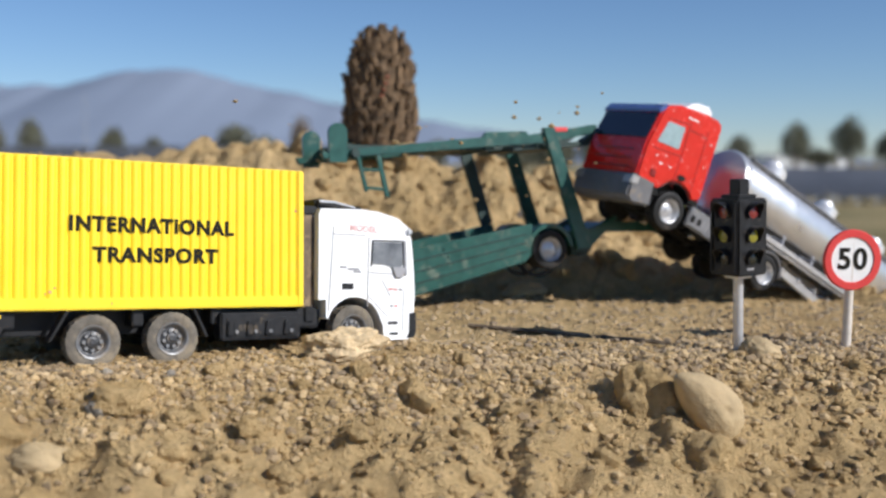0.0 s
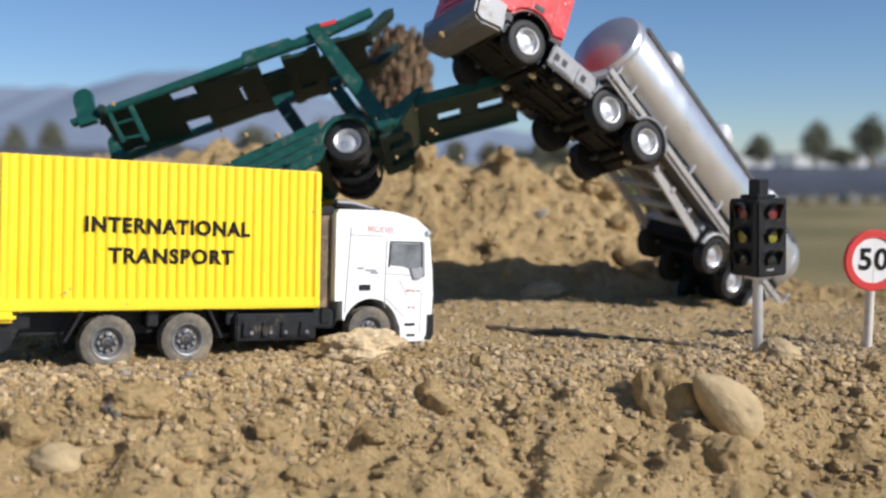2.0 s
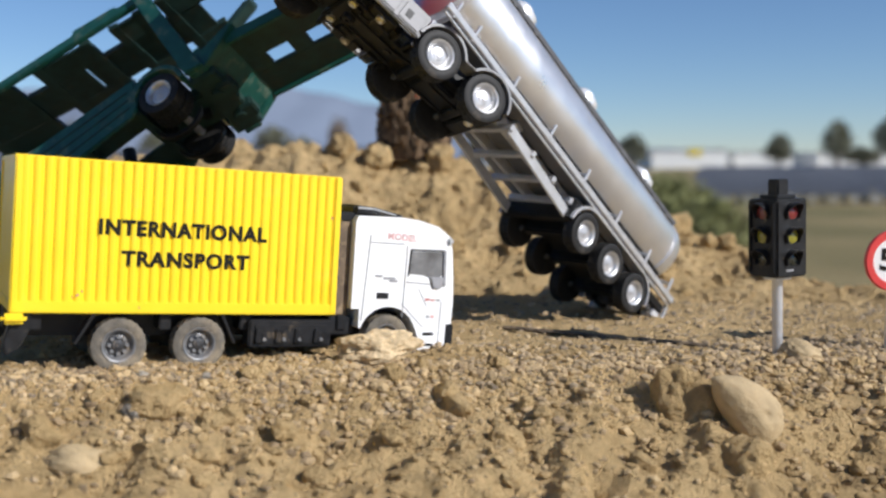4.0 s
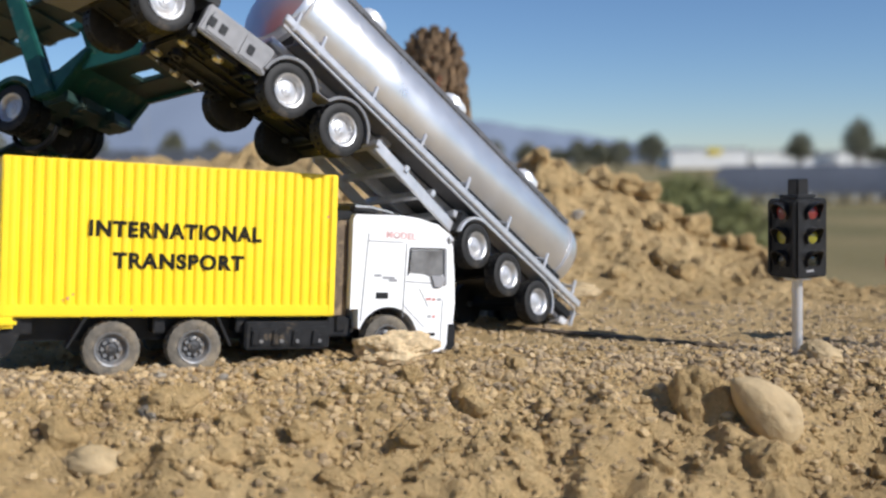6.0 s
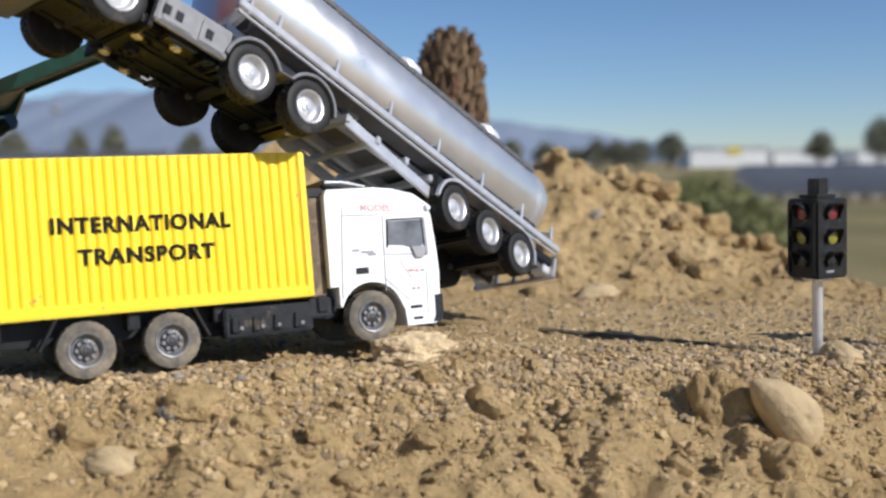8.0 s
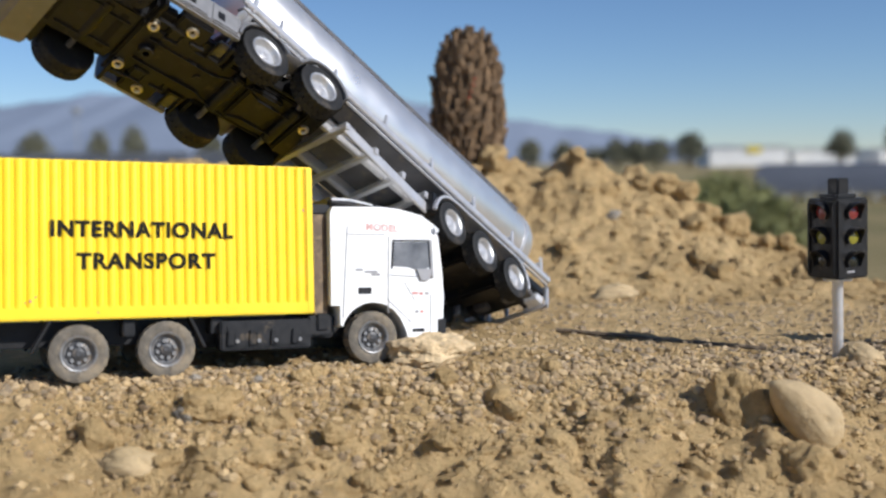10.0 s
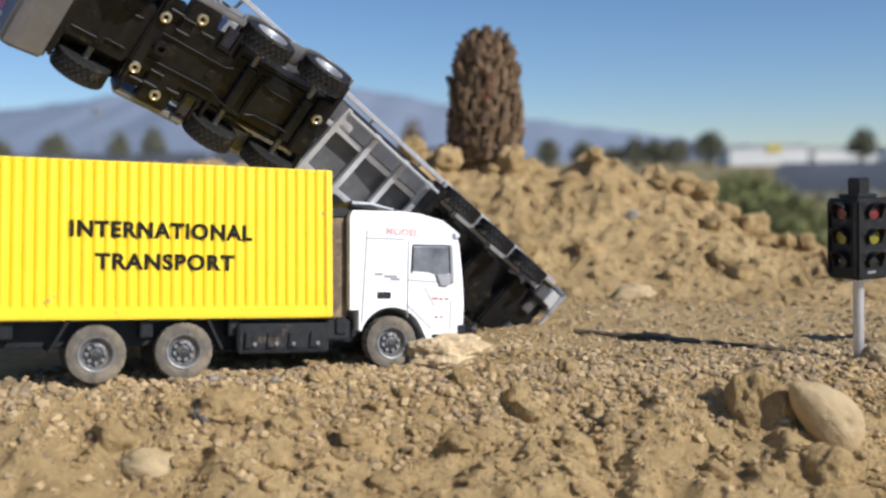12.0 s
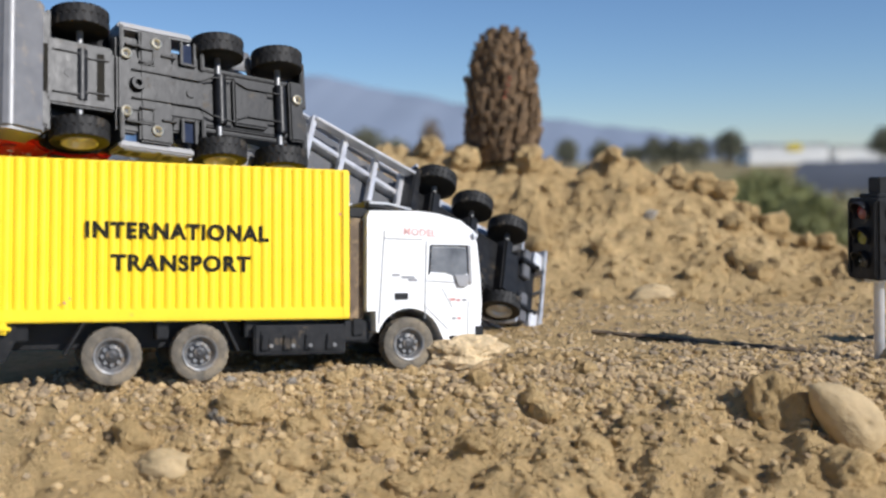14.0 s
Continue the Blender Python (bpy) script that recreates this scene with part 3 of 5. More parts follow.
# ---- red tractor unit; its origin lies under the middle of the front axle, x forward ----
def tractor_unit():
    t = root("tractor_unit", "toy red tractor unit with chrome wheels and dark underbody", "toy truck")
    o = [(-1.75, 1.75), (-1.25, 1.62)] + arch(0, 0.98, 1.22, 150, 30, 14) + [(1.35, 1.5), (2.55, 1.5), (2.68, 2.0), (2.66, 3.3), (2.6, 3.75), (2.28, 5.2), (2.0, 5.6), (1.2, 5.88), (-0.6, 6.0), (-1.55, 5.95), (-1.75, 5.7)]
    bm = bmesh.new()
    prof(bm, o, -2.3, 2.3, 0.12, 3)
    cab = part("cab", bm, RED, t, "glossy red cab")
    bm = bmesh.new()
    prof(bm, [(2.56, 3.72), (2.68, 3.74), (2.37, 5.12), (2.24, 5.1)], -2.12, 2.12, 0.05)
    part("windscreen", bm, DARKWIN, cab, "dark blue windscreen")
    bm = bmesh.new()
    prof(bm, [(2.0, 5.45), (2.22, 5.16), (2.44, 5.1), (2.46, 5.22), (2.18, 5.6), (1.95, 5.68)], -2.24, 2.24, 0.05)
    part("sun_visor", bm, material("blue_visor", (0.06, 0.10, 0.28), 0.15, vary=0.1, coat=0.5), cab, "glossy blue sun visor")
    bm = bmesh.new()
    prof(bm, [(1.32, 0.55), (2.5, 0.42), (2.85, 0.62), (2.92, 1.55), (2.72, 1.95), (1.36, 1.85)], -2.32, 2.32, 0.12, 3)
    part("bumper", bm, BUMPER, cab, "grey plastic bumper")
    bm = bmesh.new()
    for z in (2.15, 2.6, 3.05):
        box(bm, 2.55, 2.71, -1.5, 1.5, z, z + 0.1, 0.02)
    part("grille", bm, DARKRED, cab)
    for s in (-1, 1):
        bm = bmesh.new()
        prof(bm, [(2.4, 1.35), (2.93, 1.3), (2.90, 1.75), (2.45, 1.85)], s * 1.6, s * 2.36, 0.06)
        part("headlight", bm, CHROME, cab, "clear headlight")
        bm = bmesh.new()
        prof(bm, [(0.6, 3.75), (0.6, 4.95), (1.75, 4.9), (2.1, 3.72)], s * 2.32, s * 2.27, 0.04)
        part("side_window", bm, BLUEWIN, cab, "pale blue side window")
        bm = bmesh.new()
        for a, b2 in (((0.35, 1.9), (0.35, 5.3)), ((-0.9, 2.0), (-0.9, 5.2)), ((0.35, 5.15), (1.7, 5.05)), ((-0.8, 4.9), (0.25, 4.9)), ((0.4, 3.5), (2.2, 3.4))):
            beam(bm, (a[0], s * 2.305, a[1]), (b2[0], s * 2.305, b2[1]), 0.03, 0.04, 0)
        part("door_seam", bm, DARKRED, cab)
        bm = bmesh.new()
        box(bm, -0.35, 0.2, s * 2.26, s * 2.34, 2.35, 2.65, 0.04)
        part("vent", bm, BLACK, cab)
        # small white bars on the cab side
        for x, z, w in ((-0.1, 5.42, 0.7), (0.75, 2.75, 0.14), (1.35, 2.75, 0.22), (1.75, 3.05, 0.1), (1.2, 3.2, 0.08), (-1.3, 3.4, 0.07), (-1.35, 4.6, 0.08), (0.2, 3.3, 0.06)):
            bm = bmesh.new()
            box(bm, x, x + w, s * 2.29, s * 2.316, z, z + 0.08, 0)
            part("white_mark", bm, SIGNWHITE, cab, "small white mark")
        bm = bmesh.new()
        prof(bm, [(1.55, 2.0), (1.95, 2.05), (1.95, 2.4), (1.6, 2.4)], s * 2.27, s * 2.35, 0.04)
        part("step", bm, DARKRED, cab)
    bm = bmesh.new()
    prof(bm, [(-1.6, 5.9), (0.3, 5.95), (0.0, 6.35), (-0.6, 6.6), (-1.6, 6.65)], -1.5, 1.5, 0.2, 3)
    part("roof_deflector", bm, WHITE, cab, "white roof air deflector")
    bm = bmesh.new()
    prof(bm, arch(0, 0.98, 1.212, 152, 28, 14) + arch(0, 0.98, 1.17, 28, 152, 14), -2.27, 2.27, 0)
    box(bm, -1.15, 1.15, -1.5, 1.5, 1.2, 2.1, 0.1)
    part("wheel_arch_liner", bm, UNDER, cab)
    bm = bmesh.new()
    box(bm, -1.73, -1.0, -2.2, 2.2, 1.45, 1.72, 0.03)
    box(bm, 1.0, 1.5, -2.2, 2.2, 1.2, 1.62, 0.03)
    part("floor_pan", bm, UNDER, cab)
    # the cab has tipped forward on its hinge
    hinge = Matrix.Translation((1.6 * CM, 0, 1.2 * CM))
    cab.matrix_basis = hinge @ Matrix.Rotation(radians(9), 4, "Y") @ hinge.inverted()
    # silver tank skirts beside the frame
    for s in (-1, 1):
        bm = bmesh.new()
        box(bm, -4.05, -1.3, s * 2.05, s * 2.3, 0.85, 1.9, 0.06)
        box(bm, -3.9, -2.85, s * 2.28, s * 2.34, 0.95, 1.7, 0.03)
        box(bm, -2.7, -1.5, s * 2.28, s * 2.34, 0.95, 1.7, 0.03)
        sk = part("side_skirt", bm, SKIRT, t, "silver tank skirt")
        bm = bmesh.new()
        for x in (-3.35, -2.2, -1.75):
            box(bm, x, x + 0.28, s * 2.33, s * 2.36, 1.15, 1.5, 0.02)
        part("hatch", bm, UNDER, sk)
    # frame and underside
    bm = bmesh.new()
    box(bm, -8.5, 1.3, -1.05, 1.05, 0.95, 1.5, 0.06)
    fr = part("chassis", bm, UNDER, t, "dark moulded underbody plate")
    for x0, x1, y0, y1, z0, z1 in ((-1.05, 1.25, -1.15, 1.15, 0.70, 1.1), (1.15, 2.4, -2.0, 2.0, 0.62, 1.2), (-4.4, -1.2, -1.0, 1.0, 0.74, 1.1), (-7.0, -5.6, -0.9, 0.9, 0.72, 1.1), (-8.55, -7.95, -1.2, 1.2, 0.72, 1.6), (-3.2, -2.0, -2.05, 2.05, 0.70, 1.15), (-2.0, -1.2, -1.75, 1.75, 0.82, 1.2), (-4.3, -3.2, -1.5, 1.5, 0.84, 1.2)):
        bm = bmesh.new()
        box(bm, x0, x1, y0, y1, z0, z1, 0.07)
        part("belly_plate", bm, UNDER, fr)
    for s in (-1, 1):
        for x0, x1, y0, y1, z0, z1 in ((-1.42, -1.28, 0.9, 2.1, 0.62, 1.8), (-4.42, -4.28, 0.9, 2.1, 0.62, 1.8), (-8.6, -4.4, 1.1, 1.25, 1.0, 1.95), (-8.75, -8.55, 0.2, 2.1, 0.85, 1.95), (1.05, 1.2, 0.9, 2.1, 0.7, 1.8)):
            bm = bmesh.new()
            box(bm, x0, x1, min(s * y0, s * y1), max(s * y0, s * y1), z0, z1, 0.04)
            part("bracket", bm, UNDER, fr)
        for x, y in ((-2.25, 0.85), (-2.25, 1.35), (-3.05, 1.2), (-1.75, 1.4)):
            bm = bmesh.new()
            beam(bm, (x - 0.28, s * y, 0.70), (x + 0.28, s * y, 0.70), 0.10, 0.16, 0.03)
            part("rib", bm, UNDER, fr)
        # raised seams along the belly, stepping outwards behind the front axle
        for x0, y0, x1, y1 in ((-7.6, 0.55, -6.1, 0.55), (-6.1, 0.55, -5.7, 0.72), (-5.6, 0.85, -4.7, 0.72), (-4.7, 0.72, -4.2, 0.50), (-4.2, 0.50, -1.7, 0.52), (-0.9, 0.62, -0.2, 0.60), (-0.2, 0.60, 0.1, 0.74), (0.1, 0.74, 1.0, 0.74)):
            bm = bmesh.new()
            beam(bm, (x0, s * y0, 0.69), (x1, s * y1, 0.69), 0.05, 0.12, 0.012)
            part("rib", bm, UNDER, fr)
        for x0, x1, y0, y1 in ((-2.55, -2.45, 0.75, 1.45), (-2.45, -1.95, 1.36, 1.45), (-2.45, -2.1, 0.75, 0.84), (-4.1, -4.0, 1.0, 1.9), (-3.6, -3.5, 1.0, 1.9), (-4.0, -3.6, 1.0, 1.1)):
            bm = bmesh.new()
            box(bm, x0, x1, min(s * y0, s * y1), max(s * y0, s * y1), 0.64, 0.78, 0.02)
            part("moulded_edge", bm, UNDER, fr)
        bm = bmesh.new()
        box(bm, -4.0, -3.6, min(s * 1.1, s * 1.85), max(s * 1.1, s * 1.85), 0.78, 0.86, 0.02)
        part("pocket", bm, DARKWIN, fr, "shiny dark recessed pocket")
    for x in (-7.6, -5.1, 0.0):
        bm = bmesh.new()
        rod(bm, (x, -1.9, 0.98), (x, 1.9, 0.98), 0.12)
        part("axle", bm, STEEL, fr, "shiny metal axle rod")
        bm = bmesh.new()
        rod(bm, (x, -0.95, 0.86), (x, 0.95, 0.86), 0.24, 16, b=0.05)
        part("axle_cover", bm, UNDER, fr)
    for x, y in ((-8.25, 0.45), (-2.6, 1.62), (-2.6, -1.62), (-1.5, 1.05), (-1.5, -1.05)):
        bm = bmesh.new()
        lathe(bm, [(0.07, 0.72), (0.09, 0.63), (0.13, 0.59), (0.19, 0.61), (0.21, 0.70), (0.21, 0.9), (0.07, 0.9), (0.07, 0.72)], 22, "z", Matrix.Translation((x, y, 0)))
        sc = part("screw", bm, GOLD, fr, "brass screw head with a dark socket")
        bm = bmesh.new()
        rod(bm, (x, y, 0.68), (x, y, 0.86), 0.072, 12)
        part("socket", bm, BLACK, sc)
    for x in (1.3, -0.62):
        bm = bmesh.new()
        box(bm, x - 0.14, x + 0.14, -0.85, 0.85, 0.612 if x > 1 else 0.692, 0.8, 0.01)
        part("slot", bm, BLACKTXT, fr, "dark slot in the belly plate")
    bm = bmesh.new()
    lathe(bm, [(0.12, 0.66), (0.12, 0.52), (0.24, 0.52), (0.28, 0.74), (0.12, 0.74), (0.12, 0.66)], 20, "z", Matrix.Translation((-1.9, 0, 0)))
    part("boss", bm, UNDER, fr)
    for x in (0.45, -3.9):
        bm = bmesh.new()
        rod(bm, (x, 0, 0.685), (x, 0, 0.8), 0.17, 18)
        part("screw_hole", bm, BLACK, fr)
    bm = bmesh.new()
    lathe(bm, [(0.0001, 2.05), (1.0, 2.05), (1.05, 1.95), (1.05, 1.6), (0.0001, 1.6)], 28, "z", Matrix.Translation((-6.04, 0, 0)))
    box(bm, -8.3, -4.4, -1.0, 1.0, 1.3, 1.75, 0.06)
    part("fifth_wheel", bm, DARKRED, t, "dark red coupling plate")
    for s in (-1, 1):
        bm = bmesh.new()
        ring = arch(-7.6, 0.98, 1.2, 175, 30, 12) + arch(-5.1, 0.98, 1.2, 150, 5, 12) + arch(-5.1, 0.98, 1.07, 5, 150, 12) + arch(-7.6, 0.98, 1.07, 30, 175, 12)
        prof(bm, ring, s * 1.6, s * 2.4, 0.02, 1)
        part("mudguard", bm, BUMPER, t, "silver-grey double mudguard")
        for x in (0.0, -5.1, -7.6):
            wheel(t, x, s * 1.98, 0.98, 0.98, 0.72, (RUBBER, CHROME, 0, SILVER), s > 0)
    return t


# ---- tanker semi-trailer; its origin lies under the king pin, x forward ----
def tanker_trailer():
    t = root("tanker_trailer", "toy silver tanker semi-trailer with polished tank", "toy trailer")
    R, X0, X1, ZC = 1.84, -16.8, 2.0, 4.62
    bm = bmesh.new()
    pr = [(0.0001, X1 + 0.25), (0.7, X1 + 0.22), (1.3, X1 + 0.12), (R - 0.12, X1 - 0.02), (R, X1 - 0.2)]
    pr += [(R, X0 + 0.5), (R - 0.1, X0 + 0.22), (R - 0.45, X0 + 0.02), (1.0, X0 - 0.08), (0.0001, X0 - 0.12)]
    lathe(bm, pr, 56, "x", Matrix.Translation((0, 0, ZC)))
    tank = part("tank", bm, TANKMETAL, t, "polished silver tank barrel")
    for x in (1.65, -15.9):
        bm = bmesh.new()
        lathe(bm, [(R + 0.002, x - 0.08), (R + 0.045, x - 0.06), (R + 0.045, x + 0.06), (R + 0.002, x + 0.08)], 56, "x", Matrix.Translation((0, 0, ZC)))
        part("band", bm, SILVER, tank)
    for x in (-1.95, -7.5, -13.3):
        bm = bmesh.new()
        rod(bm, (x, 0, ZC + R - 0.3), (x, 0, ZC + R + 0.62), 0.80, 28, b=0.12)
        rod(bm, (x, 0, ZC + R + 0.58), (x, 0, ZC + R + 0.95), 0.58, 24, 0.42, b=0.08)
        box(bm, x + 0.6, x + 1.15, -0.3, 0.3, ZC + R - 0.2, ZC + R + 0.30, 0.08)
        part("dome_lid", bm, LIDWHITE, tank, "silver dome lid")
    bm = bmesh.new()
    for s in (-1, 1):
        a = radians(50)
        y, z = s * (R + 0.05) * math.cos(a), ZC + (R + 0.05) * math.sin(a)
        beam(bm, (1.4, y, z + 0.06), (-15.9, y, z + 0.06), 0.2, 0.24, 0.03)
        for x in np.arange(1.0, -15.9, -1.6):
            box(bm, x - 0.12, x + 0.12, y - 0.12, y + 0.12, z - 0.12, z + 0.14, 0.03)
    part("catwalk_rail", bm, DARKGREY, tank)
    # long side rail with its posts
    for s in (-1, 1):
        bm = bmesh.new()
        beam(bm, (2.7, s * 2.3, 2.63), (-17.1, s * 2.3, 2.36), 0.16, 0.30, 0.04)
        beam(bm, (2.6, s * 2.22, 2.36), (-17.0, s * 2.22, 2.09), 0.10, 0.10, 0.02)
        rail = part("side_rail", bm, SILVER, t, "silver side rail")
        for x in (2.2, 0.9, -2.0, -5.0, -8.0, -11.0, -14.0, -16.4):
            bm = bmesh.new()
            beam(bm, (x, s * 2.3, 2.4), (x, s * 2.28, 3.25), 0.13, 0.13, 0.03)
            beam(bm, (x, s * 2.25, 2.9), (x, s * 1.4, 3.1), 0.12, 0.12, 0.02)
            part("post", bm, SILVER, rail)
    bm = bmesh.new()
    for s in (-1, 1):
        box(bm, -16.6, 1.9, s * 0.95 - 0.12, s * 0.95 + 0.12, 1.75, 2.35, 0.04)
        for x in (-9.3, -15.0, 0.5, -4.0):
            box(bm, x - 0.3, x + 0.3, s * 1.15 - 0.3, s * 1.15 + 0.3, 2.2, 3.2, 0.05)
        beam(bm, (-3.4, s * 1.75, 1.65), (-8.6, s * 1.75, 1.15), 0.14, 0.5, 0.04)
    for x in (-3.4, -5.1, -6.8, -8.3):
        box(bm, x - 0.12, x + 0.12, -1.9, 1.9, 1.55, 1.85, 0.03)
    box(bm, -2.5, 2.3, -1.4, 1.4, 2.05, 2.35, 0.05)
    part("frame", bm, SILVER, t, "silver ladder frame")
    bm = bmesh.new()
    box(bm, -15.8, 1.6, -0.82, 0.82, 2.18, 2.42, 0.03)
    part("belly_panel", bm, DARKGREY, t, "dark panel under the tank")
    # added side sheets that darken the gap between rail and tank
    for s in (-1, 1):
        bm = bmesh.new()
        box(bm, -15.8, 1.6, min(s * 1.1, s * 2.0), max(s * 1.1, s * 2.0), 2.38, 2.52, 0.03)
        part("belly_panel", bm, DARKGREY, t, "dark panel under the tank")
    # added block: darkens the tank's lower flank where its reflection goes dark
    bm = bmesh.new()
    box(bm, -16.3, 1.5, -1.5, 1.5, 2.42, 3.46, 0.08)
    part("tank_shade_block", bm, UNDER, t, "black block added for the dark lower half of the tank")
    bm = bmesh.new()
    box(bm, -15.6, -8.6, -1.25, 1.25, 1.25, 1.85, 0.08)
    bogie = part("bogie", bm, UNDER, t, "black axle bogie")
    bm = bmesh.new()
    box(bm, -8.8, -8.4, -2.1, 2.1, 0.9, 1.9, 0.06)
    part("front_plate", bm, UNDER, bogie)
    for x in (-9.67, -12.0, -14.35):
        bm = bmesh.new()
        rod(bm, (x, -1.9, 0.98), (x, 1.9, 0.98), 0.12)
        part("axle", bm, STEEL, bogie, "shiny axle rod")
        bm = bmesh.new()
        box(bm, x - 0.28, x + 0.28, -1.35, 1.35, 0.72, 1.35, 0.1)
        part("axle_block", bm, UNDER, bogie)
    bm = bmesh.new()
    box(bm, -17.0, -15.6, -2.1, 2.1, 1.5, 1.95, 0.06)
    part("tail_plate", bm, UNDER, bogie)
    for s in (-1, 1):
        bm = bmesh.new()
        box(bm, -16.9, -15.7, s * 1.2 - 0.12, s * 1.2 + 0.12, 1.1, 1.6, 0.05)
        part("hanger", bm, UNDER, bogie)
    bm = bmesh.new()
    for z0, z1 in ((0.95, 1.12), (1.88, 2.05)):
        box(bm, -17.15, -16.98, -2.25, 2.25, z0, z1, 0.03)
    for y in (-2.25, -1.1, -0.08, 0.94, 2.08):
        box(bm, -17.15, -16.98, y, y + 0.17, 0.95, 2.05, 0.03)
    tail = part("rear_panel", bm, SILVER, t, "silver rear lamp frame")
    for s in (-1, 1):
        bm = bmesh.new()
        box(bm, -17.10, -16.5, min(s * 1.15, s * 2.0), max(s * 1.15, s * 2.0), 1.15, 1.85, 0.05)
        part("tail_lamp", bm, LIDWHITE, tail, "pale silver lamp block")
        bm = bmesh.new()
        box(bm, -16.4, -15.9, min(s * 0.4, s * 1.9), max(s * 0.4, s * 1.9), 1.25, 1.6, 0.05)
        part("cross_plate", bm, DARKGREY, tail)
        bm = bmesh.new()
        ring = [(-14.35, 2.2)] + [(-9.67, 2.2)] + arch(-9.67, 0.98, 1.2, 85, 0, 8) + arch(-9.67, 0.98, 1.08, 0, 85, 8) + [(-9.67, 2.08), (-14.35, 2.08)] + arch(-14.35, 0.98, 1.08, 95, 180, 8) + arch(-14.35, 0.98, 1.2, 180, 95, 8)
        prof(bm, ring, s * 1.5, s * 2.28, 0.02, 1)
        part("mudguard", bm, SILVER, t, "silver mudguard")
        for x in (-9.67, -12.0, -14.35):
            wheel(t, x, s * 1.98, 0.98, 0.94, 0.62, (RUBBER, CHROME, 0, SILVER), s > 0)
    return t


# ---- green car transporter trailer; its origin lies under the axle, x forward ----
def car_transporter():
    t = root("car_transporter_trailer", "toy dark green double-deck car transporter trailer", "toy trailer")
    deck = lambda x: 6.62 + 0.02 * (x - 2) if x > 2 else 6.62 + 0.05 * (2 - x)
    # upper deck: two side beams with raised lips, floor planks with gaps
    for s in (-1, 1):
        bm = bmesh.new()
        prof(bm, [(11.9, 5.75), (12.0, 6.1), (3.6, 6.75), (3.5, 7.0), (1.2, 7.05), (1.1, 6.85), (-2.9, 7.40), (-2.95, 6.95), (0.0, 6.45), (6.0, 6.1)], s * 2.15, s * 2.45, 0.05)
        part("upper_rail", bm, GREEN, t, "dark green upper deck beam")
        bm = bmesh.new()
        prof(bm, [(10.75, 5.6), (10.7, 7.0)] + arch(11.15, 7.0, 0.46, 180, 0, 10) + [(11.6, 5.6)], s * 2.2, s * 2.5, 0.05)
        part("front_flap", bm, GREEN, t, "rounded green stop flap")
        bm = bmesh.new()
        prof(bm, [(0.35, 7.2), (-0.35, 7.25), (-2.35, 1.0), (-1.5, 0.95)], s * 2.32, s * 2.62, 0.05)
        part("rear_post", bm, GREEN, t, "slanted green rear post")
        if s > 0:
            bm = bmesh.new()
            beam(bm, (10.2, 2.3, 6.1), (9.8, 2.3, 4.2), 0.16, 0.2, 0.03)
            beam(bm, (9.2, 2.3, 6.2), (8.75, 2.3, 3.9), 0.16, 0.24, 0.03)
            for k in (0.45, 0.9):
                beam(bm, (10.2 - 0.4 * k, 2.3, 6.1 - 1.9 * k), (9.2 - 0.45 * k, 2.3, 6.15 - 2.1 * k), 0.12, 0.14, 0.02)
            part("ladder", bm, GREEN, t, "green side ladder")
            bm = bmesh.new()
            rod(bm, (10.4, 2.45, 6.0), (10.4, 2.75, 6.0), 0.22, 16, b=0.05)
            part("pivot", bm, GREENUNDER, t)
        else:
            # far post only: its shade is put into the darker green
            bm = bmesh.new()
            beam(bm, (2.6, s * 2.25, 6.4), (1.4, s * 2.25, 2.3), 0.18, 0.7, 0.04)
            part("middle_post", bm, GREENUNDER, t)
        bm = bmesh.new()
        prof(bm, [(13.0, -2.2), (1.45, 0.42), (1.1, 0.8), (1.0, 2.35), (13.0, 0.5)], s * 2.2, s * 2.42, 0.04)
        sp = part("side_panel", bm, GREEN, t, "dark green lower side panel")
        bm = bmesh.new()
        for f in (0.25, 0.5, 0.75):
            beam(bm, (12.9, s * 2.43, -2.2 + 2.7 * f), (1.4, s * 2.43, 0.5 + 1.75 * f), 0.05, 0.07, 0.01)
        part("moulding", bm, GREENUNDER, sp)
        bm = bmesh.new()
        ring = arch(0, 0.98, 1.35, 175, 10, 16) + arch(0, 0.98, 1.12, 10, 175, 16)
        prof(bm, ring, s * 1.4, s * 2.45, 0.03, 1)
        part("mudguard", bm, GREEN, t)
        bm = bmesh.new()
        prof(bm, [(-1.1, 1.9), (-1.6, 0.9), (-2.4, 1.0), (-4.1, 2.45), (-3.9, 2.62), (-2.5, 2.0)], s * 2.0, s * 2.42, 0.05)
        part("tail_horn", bm, GREEN, t, "green tail bracket")
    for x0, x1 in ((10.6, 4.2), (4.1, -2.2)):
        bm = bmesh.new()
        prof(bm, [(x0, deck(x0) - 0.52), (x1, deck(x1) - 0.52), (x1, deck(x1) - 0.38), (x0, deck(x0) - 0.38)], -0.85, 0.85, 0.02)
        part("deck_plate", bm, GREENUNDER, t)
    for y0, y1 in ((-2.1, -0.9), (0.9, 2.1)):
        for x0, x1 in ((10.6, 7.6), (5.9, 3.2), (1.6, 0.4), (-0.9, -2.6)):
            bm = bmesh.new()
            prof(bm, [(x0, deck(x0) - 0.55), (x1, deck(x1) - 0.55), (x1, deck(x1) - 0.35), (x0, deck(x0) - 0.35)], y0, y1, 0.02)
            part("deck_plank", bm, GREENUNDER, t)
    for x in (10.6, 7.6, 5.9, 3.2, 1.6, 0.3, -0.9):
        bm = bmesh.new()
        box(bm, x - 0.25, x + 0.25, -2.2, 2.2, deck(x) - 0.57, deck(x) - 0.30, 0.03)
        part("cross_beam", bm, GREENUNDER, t)
